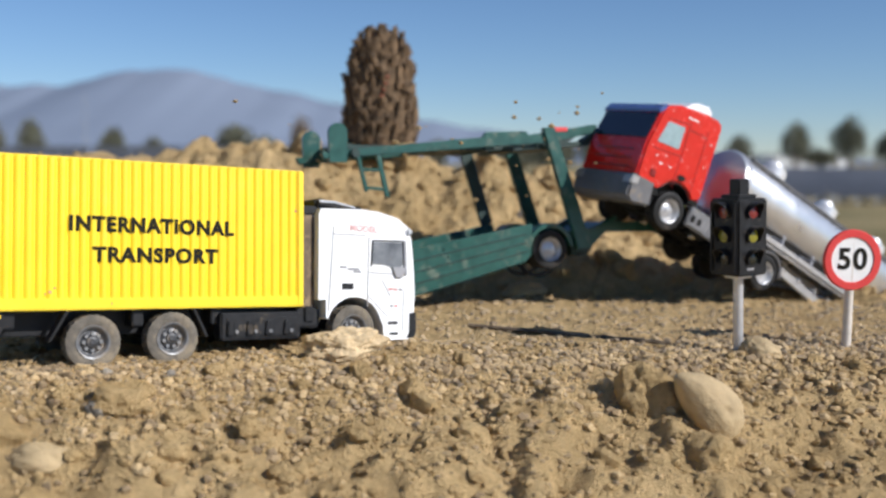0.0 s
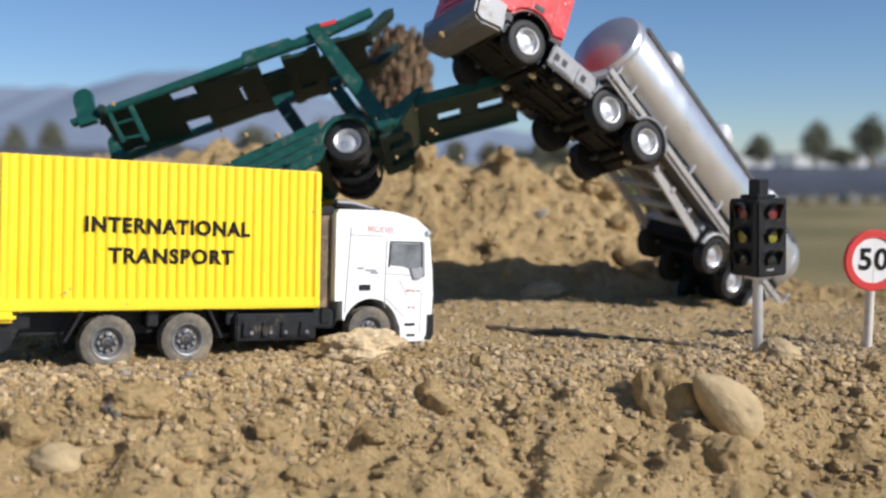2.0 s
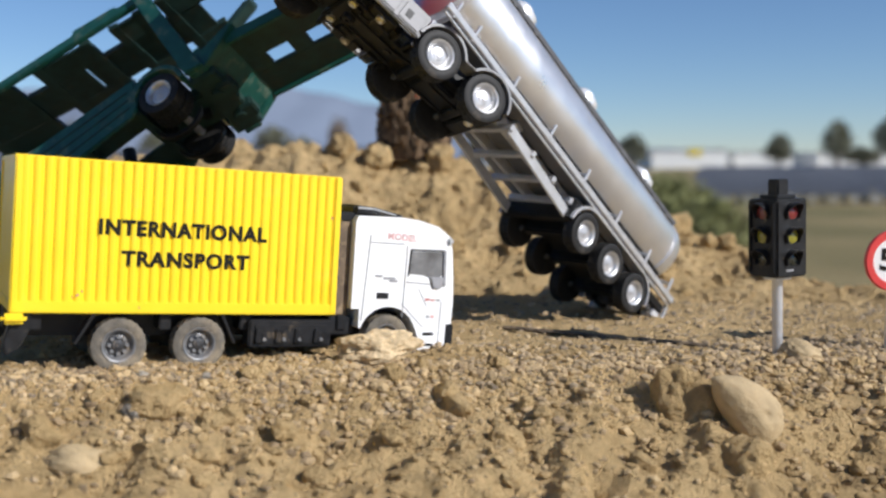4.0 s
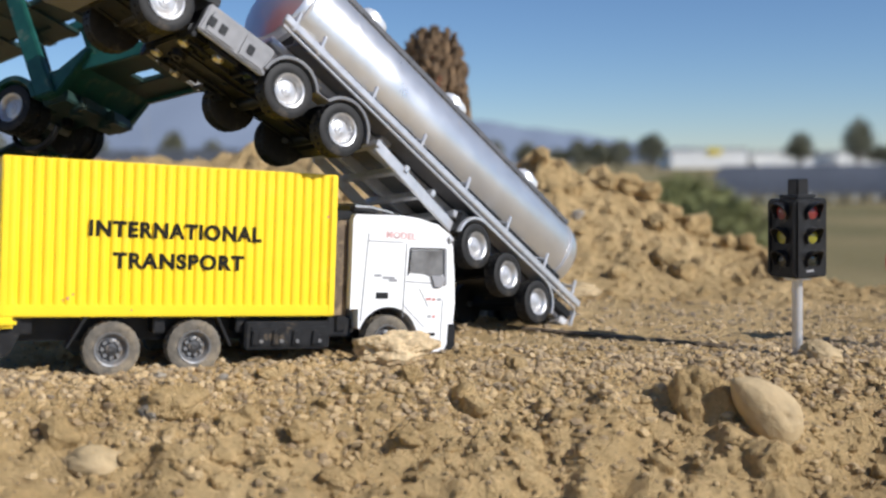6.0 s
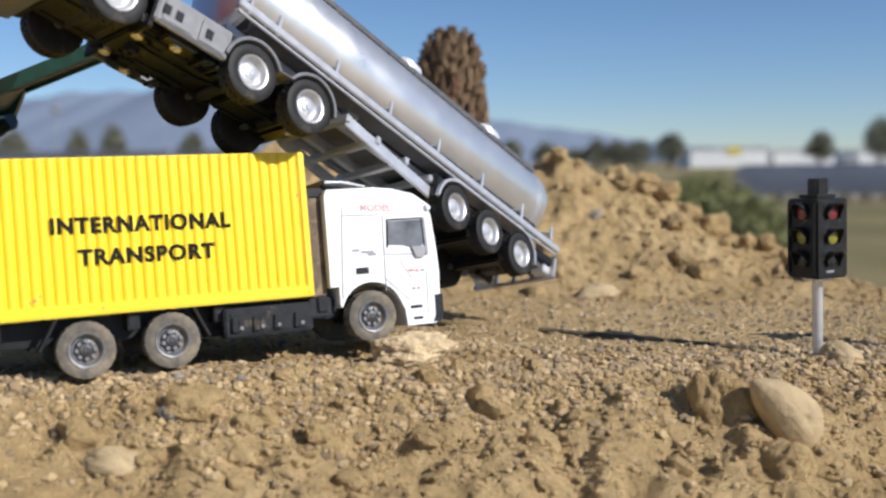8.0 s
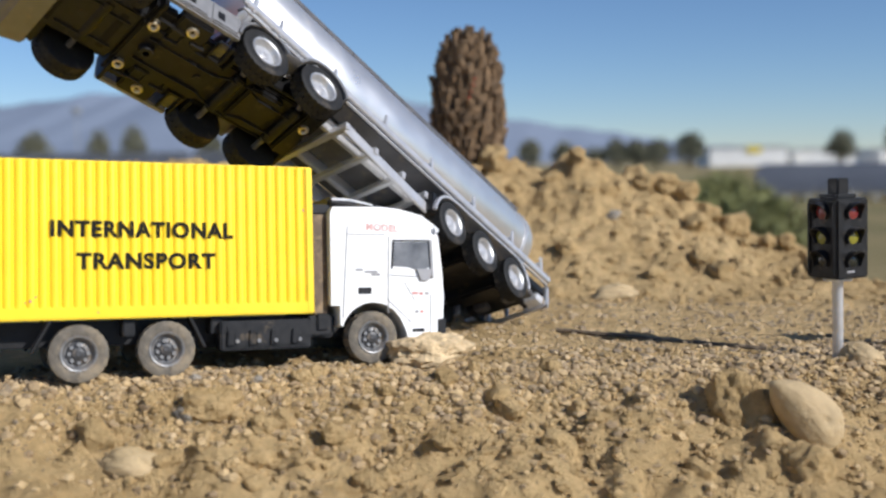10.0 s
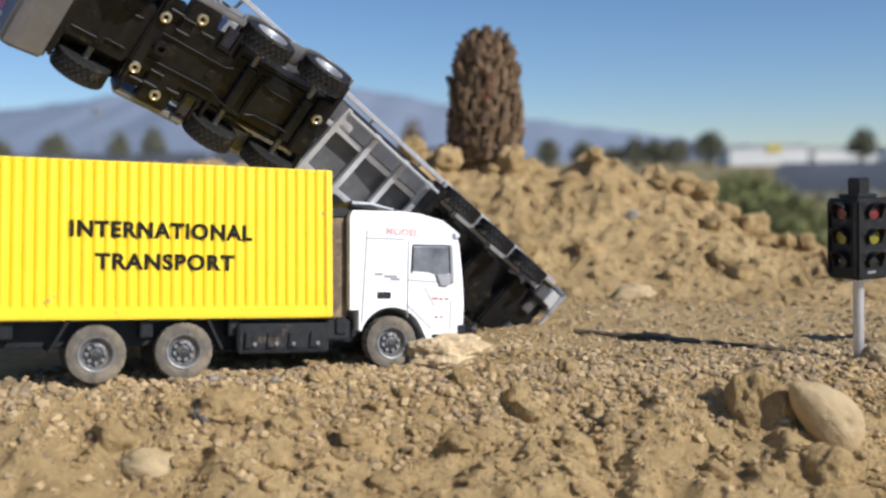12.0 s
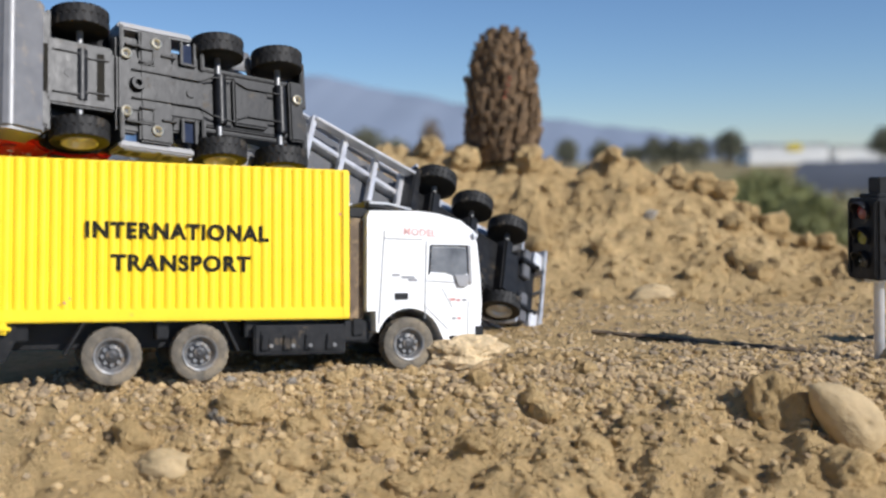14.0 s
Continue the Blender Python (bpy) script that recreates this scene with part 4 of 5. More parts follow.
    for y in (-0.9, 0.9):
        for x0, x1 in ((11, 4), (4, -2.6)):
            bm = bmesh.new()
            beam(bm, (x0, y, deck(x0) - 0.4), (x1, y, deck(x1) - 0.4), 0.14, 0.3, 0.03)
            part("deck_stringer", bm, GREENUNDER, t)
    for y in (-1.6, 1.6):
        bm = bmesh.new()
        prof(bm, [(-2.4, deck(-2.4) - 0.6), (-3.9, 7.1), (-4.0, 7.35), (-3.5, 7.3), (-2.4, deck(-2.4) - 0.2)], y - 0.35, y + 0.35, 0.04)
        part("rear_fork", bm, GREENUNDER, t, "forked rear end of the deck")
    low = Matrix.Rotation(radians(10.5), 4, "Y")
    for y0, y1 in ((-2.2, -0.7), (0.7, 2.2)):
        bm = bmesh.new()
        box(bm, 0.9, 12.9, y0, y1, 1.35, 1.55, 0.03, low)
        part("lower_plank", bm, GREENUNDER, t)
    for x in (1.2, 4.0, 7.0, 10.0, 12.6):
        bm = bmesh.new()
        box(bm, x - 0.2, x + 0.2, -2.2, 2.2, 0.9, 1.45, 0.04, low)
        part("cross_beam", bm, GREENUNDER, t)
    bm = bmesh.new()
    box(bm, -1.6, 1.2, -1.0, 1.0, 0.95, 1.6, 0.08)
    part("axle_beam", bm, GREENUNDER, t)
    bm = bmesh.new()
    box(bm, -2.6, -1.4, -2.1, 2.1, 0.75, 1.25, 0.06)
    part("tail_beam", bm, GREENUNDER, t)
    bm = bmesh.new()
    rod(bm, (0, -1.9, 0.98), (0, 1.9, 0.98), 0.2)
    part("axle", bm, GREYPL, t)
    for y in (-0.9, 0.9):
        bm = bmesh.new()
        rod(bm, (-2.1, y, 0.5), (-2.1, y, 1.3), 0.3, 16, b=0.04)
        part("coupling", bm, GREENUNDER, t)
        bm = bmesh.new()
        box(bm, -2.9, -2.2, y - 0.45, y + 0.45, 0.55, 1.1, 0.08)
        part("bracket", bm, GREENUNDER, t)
        bm = bmesh.new()
        prof(bm, arch(0, 0.75, 1.25, 200, 340, 10) + arch(0, 0.9, 1.2, 340, 200, 10), y - 0.14, y + 0.14, 0.02, 1)
        part("leaf_spring", bm, UNDER, t)
    for x, y, r2 in ((0.9, 0.0, 0.32), (-0.9, 0.0, 0.26), (3.2, 0.0, 0.3)):
        bm = bmesh.new()
        rod(bm, (x, y, 0.55 - 0.1 * x), (x, y, 1.1), r2, 16, b=0.05)
        part("screw_boss", bm, UNDER, t)
    bm = bmesh.new()
    prof(bm, [(-1.4, 1.3), (-3.7, 2.3), (-3.8, 2.1), (-1.6, 0.9)], -2.0, 2.0, 0.03)
    slope = Matrix.Translation((-3.6, 0, 2.05)) @ Matrix.Rotation(radians(-2), 4, "Y")
    ramp = part("rear_ramp", bm, GREEN, t, "slotted green loading ramp")
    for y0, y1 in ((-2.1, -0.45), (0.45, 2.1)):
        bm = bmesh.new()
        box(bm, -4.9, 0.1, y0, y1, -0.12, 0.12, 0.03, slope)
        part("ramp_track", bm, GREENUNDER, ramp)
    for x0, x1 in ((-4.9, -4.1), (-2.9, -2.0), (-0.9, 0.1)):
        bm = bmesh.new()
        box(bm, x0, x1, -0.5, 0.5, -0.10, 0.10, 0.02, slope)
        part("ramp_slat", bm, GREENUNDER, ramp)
    for y in (-2.1, 2.1):
        bm = bmesh.new()
        box(bm, -4.9, 0.1, y - 0.1, y + 0.1, -0.3, 0.25, 0.03, slope)
        part("ramp_edge", bm, GREEN, ramp)
    for s in (-1, 1):
        bm = bmesh.new()
        box(bm, -1.15, -0.35, s * 2.44, s * 2.50, 7.02, 7.24, 0.01)
        part("marker", bm, SIGNRED, t, "small red marker")
    for s in (-1, 1):
        wheel(t, 0, s * 2.05, 0.98, 1.0, 0.62, (RUBBER, CHROME, 0, SILVER), s > 0)
        wheel(t, 0, s * 1.35, 0.98, 1.0, 0.62, (RUBBER, CHROME, 0, SILVER), s > 0)
    return t


# ---- traffic light and speed sign ----
def traffic_light(x, y, z):
    t = root("traffic_light", "toy black traffic light on a silver pole", "traffic light", pose(x * CM, y * CM, z * CM, 0, -1.5, 29))
    bm = bmesh.new()
    rod(bm, (0, 0, -0.7), (0, 0, 3.1), 0.20, 20)
    part("pole", bm, SILVER, t, "worn silver pole")
    bm = bmesh.new()
    box(bm, -0.78, 0.78, -0.78, 0.78, 3.05, 6.05, 0.07)
    for k in (-1, 1):
        box(bm, -0.86, -0.78, k * 0.62 - 0.06, k * 0.62 + 0.06, 3.2, 5.9, 0.02)
    housing = part("housing", bm, BLACK, t, "black four-sided lamp housing")
    bm = bmesh.new()
    box(bm, -0.5, 0.5, -0.5, 0.5, 6.05, 6.2, 0.05)
    box(bm, -0.26, 0.32, -0.28, 0.28, 6.15, 6.8, 0.05)
    part("cap", bm, BLACK, t)
    bm = bmesh.new()
    box(bm, -0.38, 0.38, -0.38, 0.38, 2.9, 3.07, 0.03)
    part("collar", bm, SIGNWHITE, t)
    for face in range(4):
        turn = Matrix.Rotation(radians(90 * face), 4, "Z")
        for zz, mat in ((5.55, LAMPRED), (4.62, LAMPYEL), (3.75, LAMPDARK)):
            bm = bmesh.new()
            m = turn @ Matrix.Translation((0, -0.78, zz))
            lathe(bm, [(0.0001, -0.05), (0.18, -0.035), (0.27, 0.0), (0.29, 0.03)], 20, "y", m)
            part("lamp", bm, mat, housing)
            bm = bmesh.new()
            n = 14
            pts = []
            for i in range(n + 1):
                a = radians(-40 + 260 * i / n)
                pts.append((math.cos(a), math.sin(a)))
            rings = []
            for r, yy in ((0.31, 0.02), (0.33, -0.42), (0.38, -0.42), (0.38, 0.02)):
                rings.append([bm.verts.new(m @ Vector((r * c, yy * (0.30 + 0.70 * max(s, 0)), r * s))) for c, s in pts])
            for p, q in zip(rings, rings[1:]):
                for i in range(n):
                    bm.faces.new((p[i], p[i + 1], q[i + 1], q[i]))
            part("visor", bm, BLACK, housing)
    bm = bmesh.new()
    box(bm, -0.32, 0.05, -0.80, -0.77, 3.28, 3.36, 0)
    part("small_print", bm, GREYPL, housing)
    return t


def speed_sign(x, y, z):
    t = root("speed_sign", "toy round speed limit sign with red ring", "road sign", pose(x * CM, y * CM, z * CM, 0, 1.5, 8))
    bm = bmesh.new()
    rod(bm, (0, 0.12, -0.8), (0, 0.12, 4.6), 0.19, 18, 0.17)
    part("pole", bm, material("cream_post", (0.66, 0.60, 0.52), 0.5, dust=0.25), t, "cream plastic post")
    m = Matrix.Translation((-0.02, 0, 3.55))
    bm = bmesh.new()
    lathe(bm, [(0.0001, -0.05), (0.98, -0.05), (0.98, 0.07), (0.0001, 0.07)], 48, "y", m)
    disc = part("disc", bm, SIGNWHITE, t, "white sign face")
    bm = bmesh.new()
    lathe(bm, [(0.93, -0.06), (0.95, -0.10), (1.22, -0.10), (1.26, -0.06), (1.26, 0.06), (1.2, 0.09), (0.93, 0.09), (0.93, -0.06)], 56, "y", m)
    part("ring", bm, SIGNRED, t, "red ring border")
    text_obj("number", "50", BLACKTXT, disc, 1.22, 1.28, -0.02, -0.062, 3.55, (90, 0, 0), 0.012, 0.03)
    return t


yellow_truck = container_truck()
red_tractor = tractor_unit()
tanker = tanker_trailer()
transporter = car_transporter()
traffic_light(11.75, 41.1, -1.0)
speed_sign(16.85, 43.0, -1.12)


# ---- stones ----
def pear_stone(name, label, x, y, z, size, rot, mat):
    """A long smooth stone, fuller at its lower end, with a few dents."""
    bm = lump(3, 5, 0.07, (1, 1, 1), 1.1)
    for v in bm.verts:
        k = 1.0 - 0.30 * v.co.z
        bend = 0.16 * v.co.z * v.co.z
        v.co = Vector((v.co.x * k * size[0] - bend, v.co.y * k * size[1], v.co.z * size[2]))
        for dx, dy, dz, rr in ((0.2, -0.75, -0.35, 0.13), (0.5, -0.6, -0.75, 0.10), (-0.1, -0.8, 0.3, 0.09)):
            d = (v.co - Vector((dx, dy, dz))).length
            v.co.y += 0.07 * math.exp(-(d / rr) ** 2)
    ob = obj(name, bm, mat)
    ob.matrix_basis = pose(x * CM, y * CM, z * CM, *rot)
    return tagged(ob, label, "stone")


pear_stone("boulder", "smooth tan river stone leaning on the slope", 8.85, 34.3, -1.57, (0.87, 0.80, 1.53), (0, -41, 10), PEBBLE)
stone("earth_lump", "rough earth lump beside the smooth stone", "stone", 5, 7.15, 35.1, -1.90, (1.05, 0.88, 1.5), (0, -28, 0), DIRT, 0.24, 5, 1.1)
stone("earth_lump", "rough earth lump low on the slope", "stone", 9, 8.5, 32.7, -3.15, (0.95, 0.8, 1.05), (10, 12, 0), DIRT, 0.25, 5, 1.0)
stone("flat_stone", "pale flat stone before the truck wheel", "stone", 12, -3.60, 37.7, -0.22, (1.42, 0.8, 0.66), (0, -3, 14), ROUGHSTONE, 0.28, 5, 1.5)
stone("post_stone", "tan stone at the foot of the pole", "stone", 15, 12.45, 40.3, -1.05, (0.85, 0.6, 0.62), (0, 28, 0), PEBBLE, 0.25, 4, 1.4)
stone("flat_stone", "flat pale stone in the embankment", "stone", 18, -11.84, 30.01, -2.24, (0.85, 0.55, 0.45), (22, 4, 0), PEBBLE, 0.2, 4, 1.2)
stone("earth_lump", "round earth lump on the embankment", "stone", 22, -10.05, 32.34, -1.11, (0.95, 0.8, 0.72), (0, 0, 30), DIRT, 0.32, 4, 1.2)
for sx, sy, r, sd in ((-6.8, 70.5, 1.1, 31), (-2.6, 70.6, 1.15, 32), (-9.3, 71.5, 1.2, 33), (7.5, 71.2, 0.8, 34), (9.0, 71.2, 0.95, 35), (10.3, 71.0, 0.8, 41), (13.3, 70.5, 1.15, 36), (15.2, 69.5, 0.7, 37), (16.4, 69.5, 0.7, 38), (3.0, 70.5, 0.7, 39), (11.6, 70.6, 0.8, 40), (17.6, 69.3, 0.6, 42)):
    stone("mound_stone", "tan stone on the crest of the mound", "stone", sd, sx, sy, gz(sx, sy) + 0.45 * r, (r, r * 0.8, r * 0.85), (0, sd * 17 % 50 - 25, sd * 31), DIRT, 0.33, 4, 1.5)
stone("mound_stone", "pale stone at the foot of the mound", "stone", 44, 4.4, 57.5, gz(4.4, 57.5) + 0.2, (1.3, 0.8, 0.62), (0, -8, 12), PEBBLE, 0.25, 4, 1.3)


# ---- palm stump on the mound ----
def palm_stump(x, y, z):
    t = root("palm_stump", "dark brown scaly palm trunk stub on the mound", "tree stump", pose(x * CM, y * CM, z * CM, 0, 1.0, 0))
    rnd = random.Random(4)
    prof_r = lambda h: float(np.interp(h, (0, 0.3, 0.6, 0.8, 0.92, 1.0), (2.85, 2.7, 2.5, 2.1, 1.55, 0.9)))
    bm = bmesh.new()
    lathe(bm, [(prof_r(k / 14) * 0.8, 8.0 * k / 14 - 0.8 * (k == 0)) for k in range(15)] + [(0.001, 8.05)], 28, "z")
    part("trunk", bm, BARK, t)
    bm = bmesh.new()
    rows = 17
    for i in range(rows):
        h = (i + 0.2) / rows
        r = prof_r(h)
        n = max(6, int(r * 6.5))
        for j in range(n):
            a = 2 * math.pi * (j + 0.5 * (i % 2) + rnd.uniform(-0.25, 0.25)) / n
            s = rnd.uniform(0.7, 1.3)
            m = Matrix.Rotation(a, 4, "Z") @ Matrix.Translation((r * rnd.uniform(0.78, 0.92), 0, h * 8.1)) @ Matrix.Rotation(radians(rnd.uniform(-4, 24)), 4, "Y") @ Matrix.Rotation(radians(rnd.uniform(-20, 20)), 4, "X")
            q = bmesh.ops.create_cone(bm, cap_ends=True, segments=7, radius1=1, radius2=0.7, depth=2, matrix=m @ Matrix.Diagonal((0.20 * s, 0.34 * s * rnd.uniform(0.6, 1.1), 0.50 * s, 1)))
            for v in q["verts"]:
                v.co += 0.2 * noise.noise_vector(v.co * 1.9)
    part("leaf_scale", bm, BARK, t, "stubby bark leaf bases")
    bm = bmesh.new()
    for k in range(4):
        bmesh.ops.create_icosphere(bm, subdivisions=2, radius=0.12, matrix=Matrix.Translation((0.25 + 0.12 * k, -2.35, 3.4 + 0.42 * k)))
    part("red_patch", bm, material("reddish_bark", (0.26, 0.06, 0.03), 0.9, vary=0.3, scale=300), t, "reddish torn bark")
    return t


palm_stump(-4.4, 72.5, 7.5)

# ---- clods and gravel ----
rnd = random.Random(11)
CLODS = []
for k in range(9):
    ob = obj("clod_shape", lump(50 + k, 3, 0.42, (1, rnd.uniform(0.7, 1), rnd.uniform(0.6, 0.85)), 1.05), DIRT if k < 6 else GREYSTONE)
    CLODS.append(ob.data)
    bpy.data.objects.remove(ob)


def clod(x, y, r, lift=0.12):
    ob = new("earth_clod", rnd.choice(CLODS[:6] if rnd.random() < 0.95 else CLODS[6:]))
    ob.matrix_basis = pose(x * CM, y * CM, (gz(x, y) + lift * r) * CM, rnd.uniform(-40, 40), rnd.uniform(-40, 40), rnd.uniform(0, 360)) @ Matrix.Scale(r * CM / CM, 4)
    tagged(ob, "dry tan clod of earth lying on the ground", "clod", "loose clods")
    return ob


def edge_y(x):
    return 36.2 + 0.24 * max(-18, min(16, x))


n = 0
while n < 150:
    y = rnd.uniform(29.5, 40.5)
    x = rnd.uniform(-0.46, 0.46) * y
    if y > edge_y(x) + 1.5:
        continue
    if 5.5 < x < 10.5 and 32 < y < 39:
        n += 1
        continue
    clod(x, y, min(0.6, 0.12 + rnd.expovariate(1 / 0.12)))
    n += 1
for k in range(64):
    y = rnd.uniform(57.5, 72)
    x = rnd.uniform(-14, 20)
    clod(x, y, min(0.9, 0.2 + rnd.expovariate(1 / 0.2)))


def scatter(name, label, count, pick, rmin, rmax, mat, seed):
    """Many small stones in one mesh, each an uneven little lump."""
    g = np.random.RandomState(seed)
    base = []
    for k in range(6):
        bm = bmesh.new()
        bmesh.ops.create_icosphere(bm, subdivisions=1, radius=1)
        v = np.array([w.co[:] for w in bm.verts])
        f = np.array([[w.index for w in q.verts] for q in bm.faces])
        bm.free()
        base.append((v * g.uniform(0.65, 1.25, (len(v), 1)), f))
    pts = pick(g, count)
    z = ground_z(pts[:, 0], pts[:, 1])
    vs, fs, o = [], [], 0
    for (x, y), zz in zip(pts, z):
        v, f = base[g.randint(6)]
        r = rmin + (rmax - rmin) * g.rand() ** 3
        a, c = g.uniform(0, 6.28), g.uniform(-0.6, 0.6)
        rz = np.array([[math.cos(a), -math.sin(a), 0], [math.sin(a), math.cos(a), 0], [0, 0, 1]])
        rx = np.array([[1, 0, 0], [0, math.cos(c), -math.sin(c)], [0, math.sin(c), math.cos(c)]])
        vs.append((v * (r * np.array([1.15, 0.9, 0.75]))) @ (rz @ rx).T + (x, y, zz + 0.08 * r))
        fs.append(f + o)
        o += len(v)
    co, tri = np.concatenate(vs) * CM, np.concatenate(fs)
    me = bpy.data.meshes.new(name)
    me.from_pydata(co.tolist(), [], tri.tolist())
    me.materials.append(mat)
    return tagged(new(name, me), label, "gravel", kind="stuff")


def shoulder(g, c):
    """Thick along the brow of the embankment, thinning out down the slope."""
    x = g.uniform(-18, 22, c)
    return np.stack([x, 36.4 + 0.24 * np.clip(x, -18, 16) + 1.6 - np.abs(g.normal(0, 3.0, c))], -1)


def wedge(y0, y1, power=1.0):
    def pick(g, c):
        y = y0 + (y1 - y0) * g.rand(c) ** power
        return np.stack([g.uniform(-0.47, 0.50, c) * y, y], -1)
    return pick


def island_material(name, a, b):
    m = material(name, a, 0.92, vary=0.25, scale=500, bump=0.5)
    n2, l2 = m.node_tree.nodes, m.node_tree.links
    geo = n2.new("ShaderNodeNewGeometry")
    rp = n2.new("ShaderNodeValToRGB")
    e = rp.color_ramp.elements
    e[0].color, e[1].color = (*a, 1), (*b, 1)
    l2.new(geo.outputs["Random Per Island"], rp.inputs[0])
    l2.new(rp.outputs[0], n2["Principled BSDF"].inputs["Base Color"])
    return m


GRIT = island_material("mixed_grit", (0.19, 0.145, 0.095), (0.56, 0.415, 0.235))
EARTHGRIT = island_material("earth_grit", (0.24, 0.17, 0.095), (0.54, 0.39, 0.20))
scatter("earth_crumbs", "tan crumbs of dry earth on the slope", 5000, wedge(29, 42), 0.04, 0.22, DIRT, 1)
scatter("earth_crumbs", "angular tan and brown crumbs along the brow of the slope", 4200, shoulder, 0.05, 0.24, EARTHGRIT, 6)
scatter("road_gravel", "fine grey and tan gravel along the road edge", 5000, lambda g, c: np.stack([(q := g.uniform(-18, 22, c)), 36.2 + 0.24 * np.clip(q, -18, 16) + g.normal(1.0, 1.6, c) + 0.25 * np.maximum(q, 0) * g.rand(c)], -1), 0.035, 0.19, GRIT, 2)
scatter("road_gravel", "fine gravel on the dirt road", 4500, wedge(40, 57), 0.04, 0.20, GRIT, 3)
scatter("mound_crumbs", "tan crumbs of earth on the mound", 6500, wedge(56, 73), 0.05, 0.24, DIRT, 4)
scatter("slope_grit", "mixed brown grit strewn over the embankment", 2500, wedge(29, 41), 0.03, 0.13, EARTHGRIT, 5)
# a thin shadow line along the far road edge, built as a dark strip
bm = bmesh.new()
prev = None
for k in range(70):
    x = 1.1 + 0.118 * k
    y = 45.7 - 0.44 * (x - 1.1) + 0.04 * math.sin(k * 0.35)
    z = -0.70 - 0.022 * x + (-0.22 if 44 <= k <= 46 else 0.0)
    ring = [bm.verts.new((x, y + 0.17 * math.cos(a), z + 0.09 * math.sin(a))) for a in (i * math.pi / 4 for i in range(8))]
    if prev:
        for i in range(8):
            bm.faces.new((prev[i], prev[(i + 1) % 8], ring[(i + 1) % 8], ring[i]))
    prev = ring
tagged(obj("cable", bm, SHADOWLINE), "dark strip built for a thin shadow line in the road dirt", "cable")


# ---- far things, in metres ----
def tree(x, y, h, w, seed, leaf=LEAF, bare=0.0, count=700, size=0.055):
    r = random.Random(seed)
    z0 = FIELD * CM
    t = root("tree", "distant round tree with dense crown" if not bare else "distant half-bare autumn tree", "tree", pose(x, y, z0), "far trees")
    bm = bmesh.new()
    rod(bm, (0, 0, 0), (0.1, 0, h * 0.45), 0.06 * w, 8, 0.035 * w)
    for k in range(6):
        a = k * 1.05 + r.random()
        rod(bm, (0.1, 0, h * (0.3 + 0.03 * k)), (math.cos(a) * w * 0.3, math.sin(a) * w * 0.3, h * (0.55 + 0.05 * k)), 0.025 * w, 6, 0.008 * w)
    part("trunk", bm, TRUNK, t, unit=1.0)
    verts, faces = [], []
    for k in range(int(count * (1 - bare * 0.6))):
        a, u, q = r.uniform(0, 6.283), r.uniform(-1, 1), r.random() ** 0.45
        lobes = 0.78 + 0.3 * noise.noise(Vector((math.cos(a) * 1.6 + seed, math.sin(a) * 1.6, u * 1.8)))
        s = math.sqrt(1 - u * u) * q * lobes * (1.05 - 0.30 * u)
        c = Vector((math.cos(a) * s * w / 2, math.sin(a) * s * w / 2, h * (0.57 + 0.50 * u * q * lobes)))
        d = Vector((r.uniform(-1, 1), r.uniform(-1, 1), r.uniform(-1, 1))).normalized()
        e = d.orthogonal().normalized()
        f = d.cross(e)
        l = size * w * r.uniform(0.6, 1.4)
        i = len(verts)
        verts += [c + e * l, c + f * l * 0.6, c - e * l, c - f * l * 0.6 + d * l * 0.3]
        faces.append((i, i + 1, i + 2, i + 3))
    me = bpy.data.meshes.new("crown")
    me.from_pydata([v[:] for v in verts], [], faces)
    me.materials.append(leaf)
    ob = new("crown", me)
    ob.parent = t
    return t


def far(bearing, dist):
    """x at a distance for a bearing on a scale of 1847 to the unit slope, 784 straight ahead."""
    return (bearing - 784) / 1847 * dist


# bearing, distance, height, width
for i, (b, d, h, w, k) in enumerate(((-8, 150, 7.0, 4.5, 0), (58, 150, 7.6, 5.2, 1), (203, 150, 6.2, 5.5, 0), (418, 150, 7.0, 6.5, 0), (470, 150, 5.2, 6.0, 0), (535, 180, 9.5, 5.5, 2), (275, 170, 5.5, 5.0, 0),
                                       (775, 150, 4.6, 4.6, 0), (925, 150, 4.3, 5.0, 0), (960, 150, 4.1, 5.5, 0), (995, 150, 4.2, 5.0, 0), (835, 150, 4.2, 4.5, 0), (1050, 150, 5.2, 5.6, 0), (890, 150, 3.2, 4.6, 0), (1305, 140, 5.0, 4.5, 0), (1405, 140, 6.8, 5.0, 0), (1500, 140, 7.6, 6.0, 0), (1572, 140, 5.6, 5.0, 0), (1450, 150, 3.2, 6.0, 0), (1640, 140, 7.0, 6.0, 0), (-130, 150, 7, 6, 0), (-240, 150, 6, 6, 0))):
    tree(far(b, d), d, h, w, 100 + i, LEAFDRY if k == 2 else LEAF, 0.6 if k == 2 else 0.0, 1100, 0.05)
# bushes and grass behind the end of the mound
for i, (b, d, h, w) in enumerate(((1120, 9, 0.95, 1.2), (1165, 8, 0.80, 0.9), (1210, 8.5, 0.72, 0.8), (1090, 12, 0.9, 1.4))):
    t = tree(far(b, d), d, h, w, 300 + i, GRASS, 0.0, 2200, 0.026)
    t.name = "bush"
    tagged(t, "low green weed bush in the field", "bush", "weed bushes")


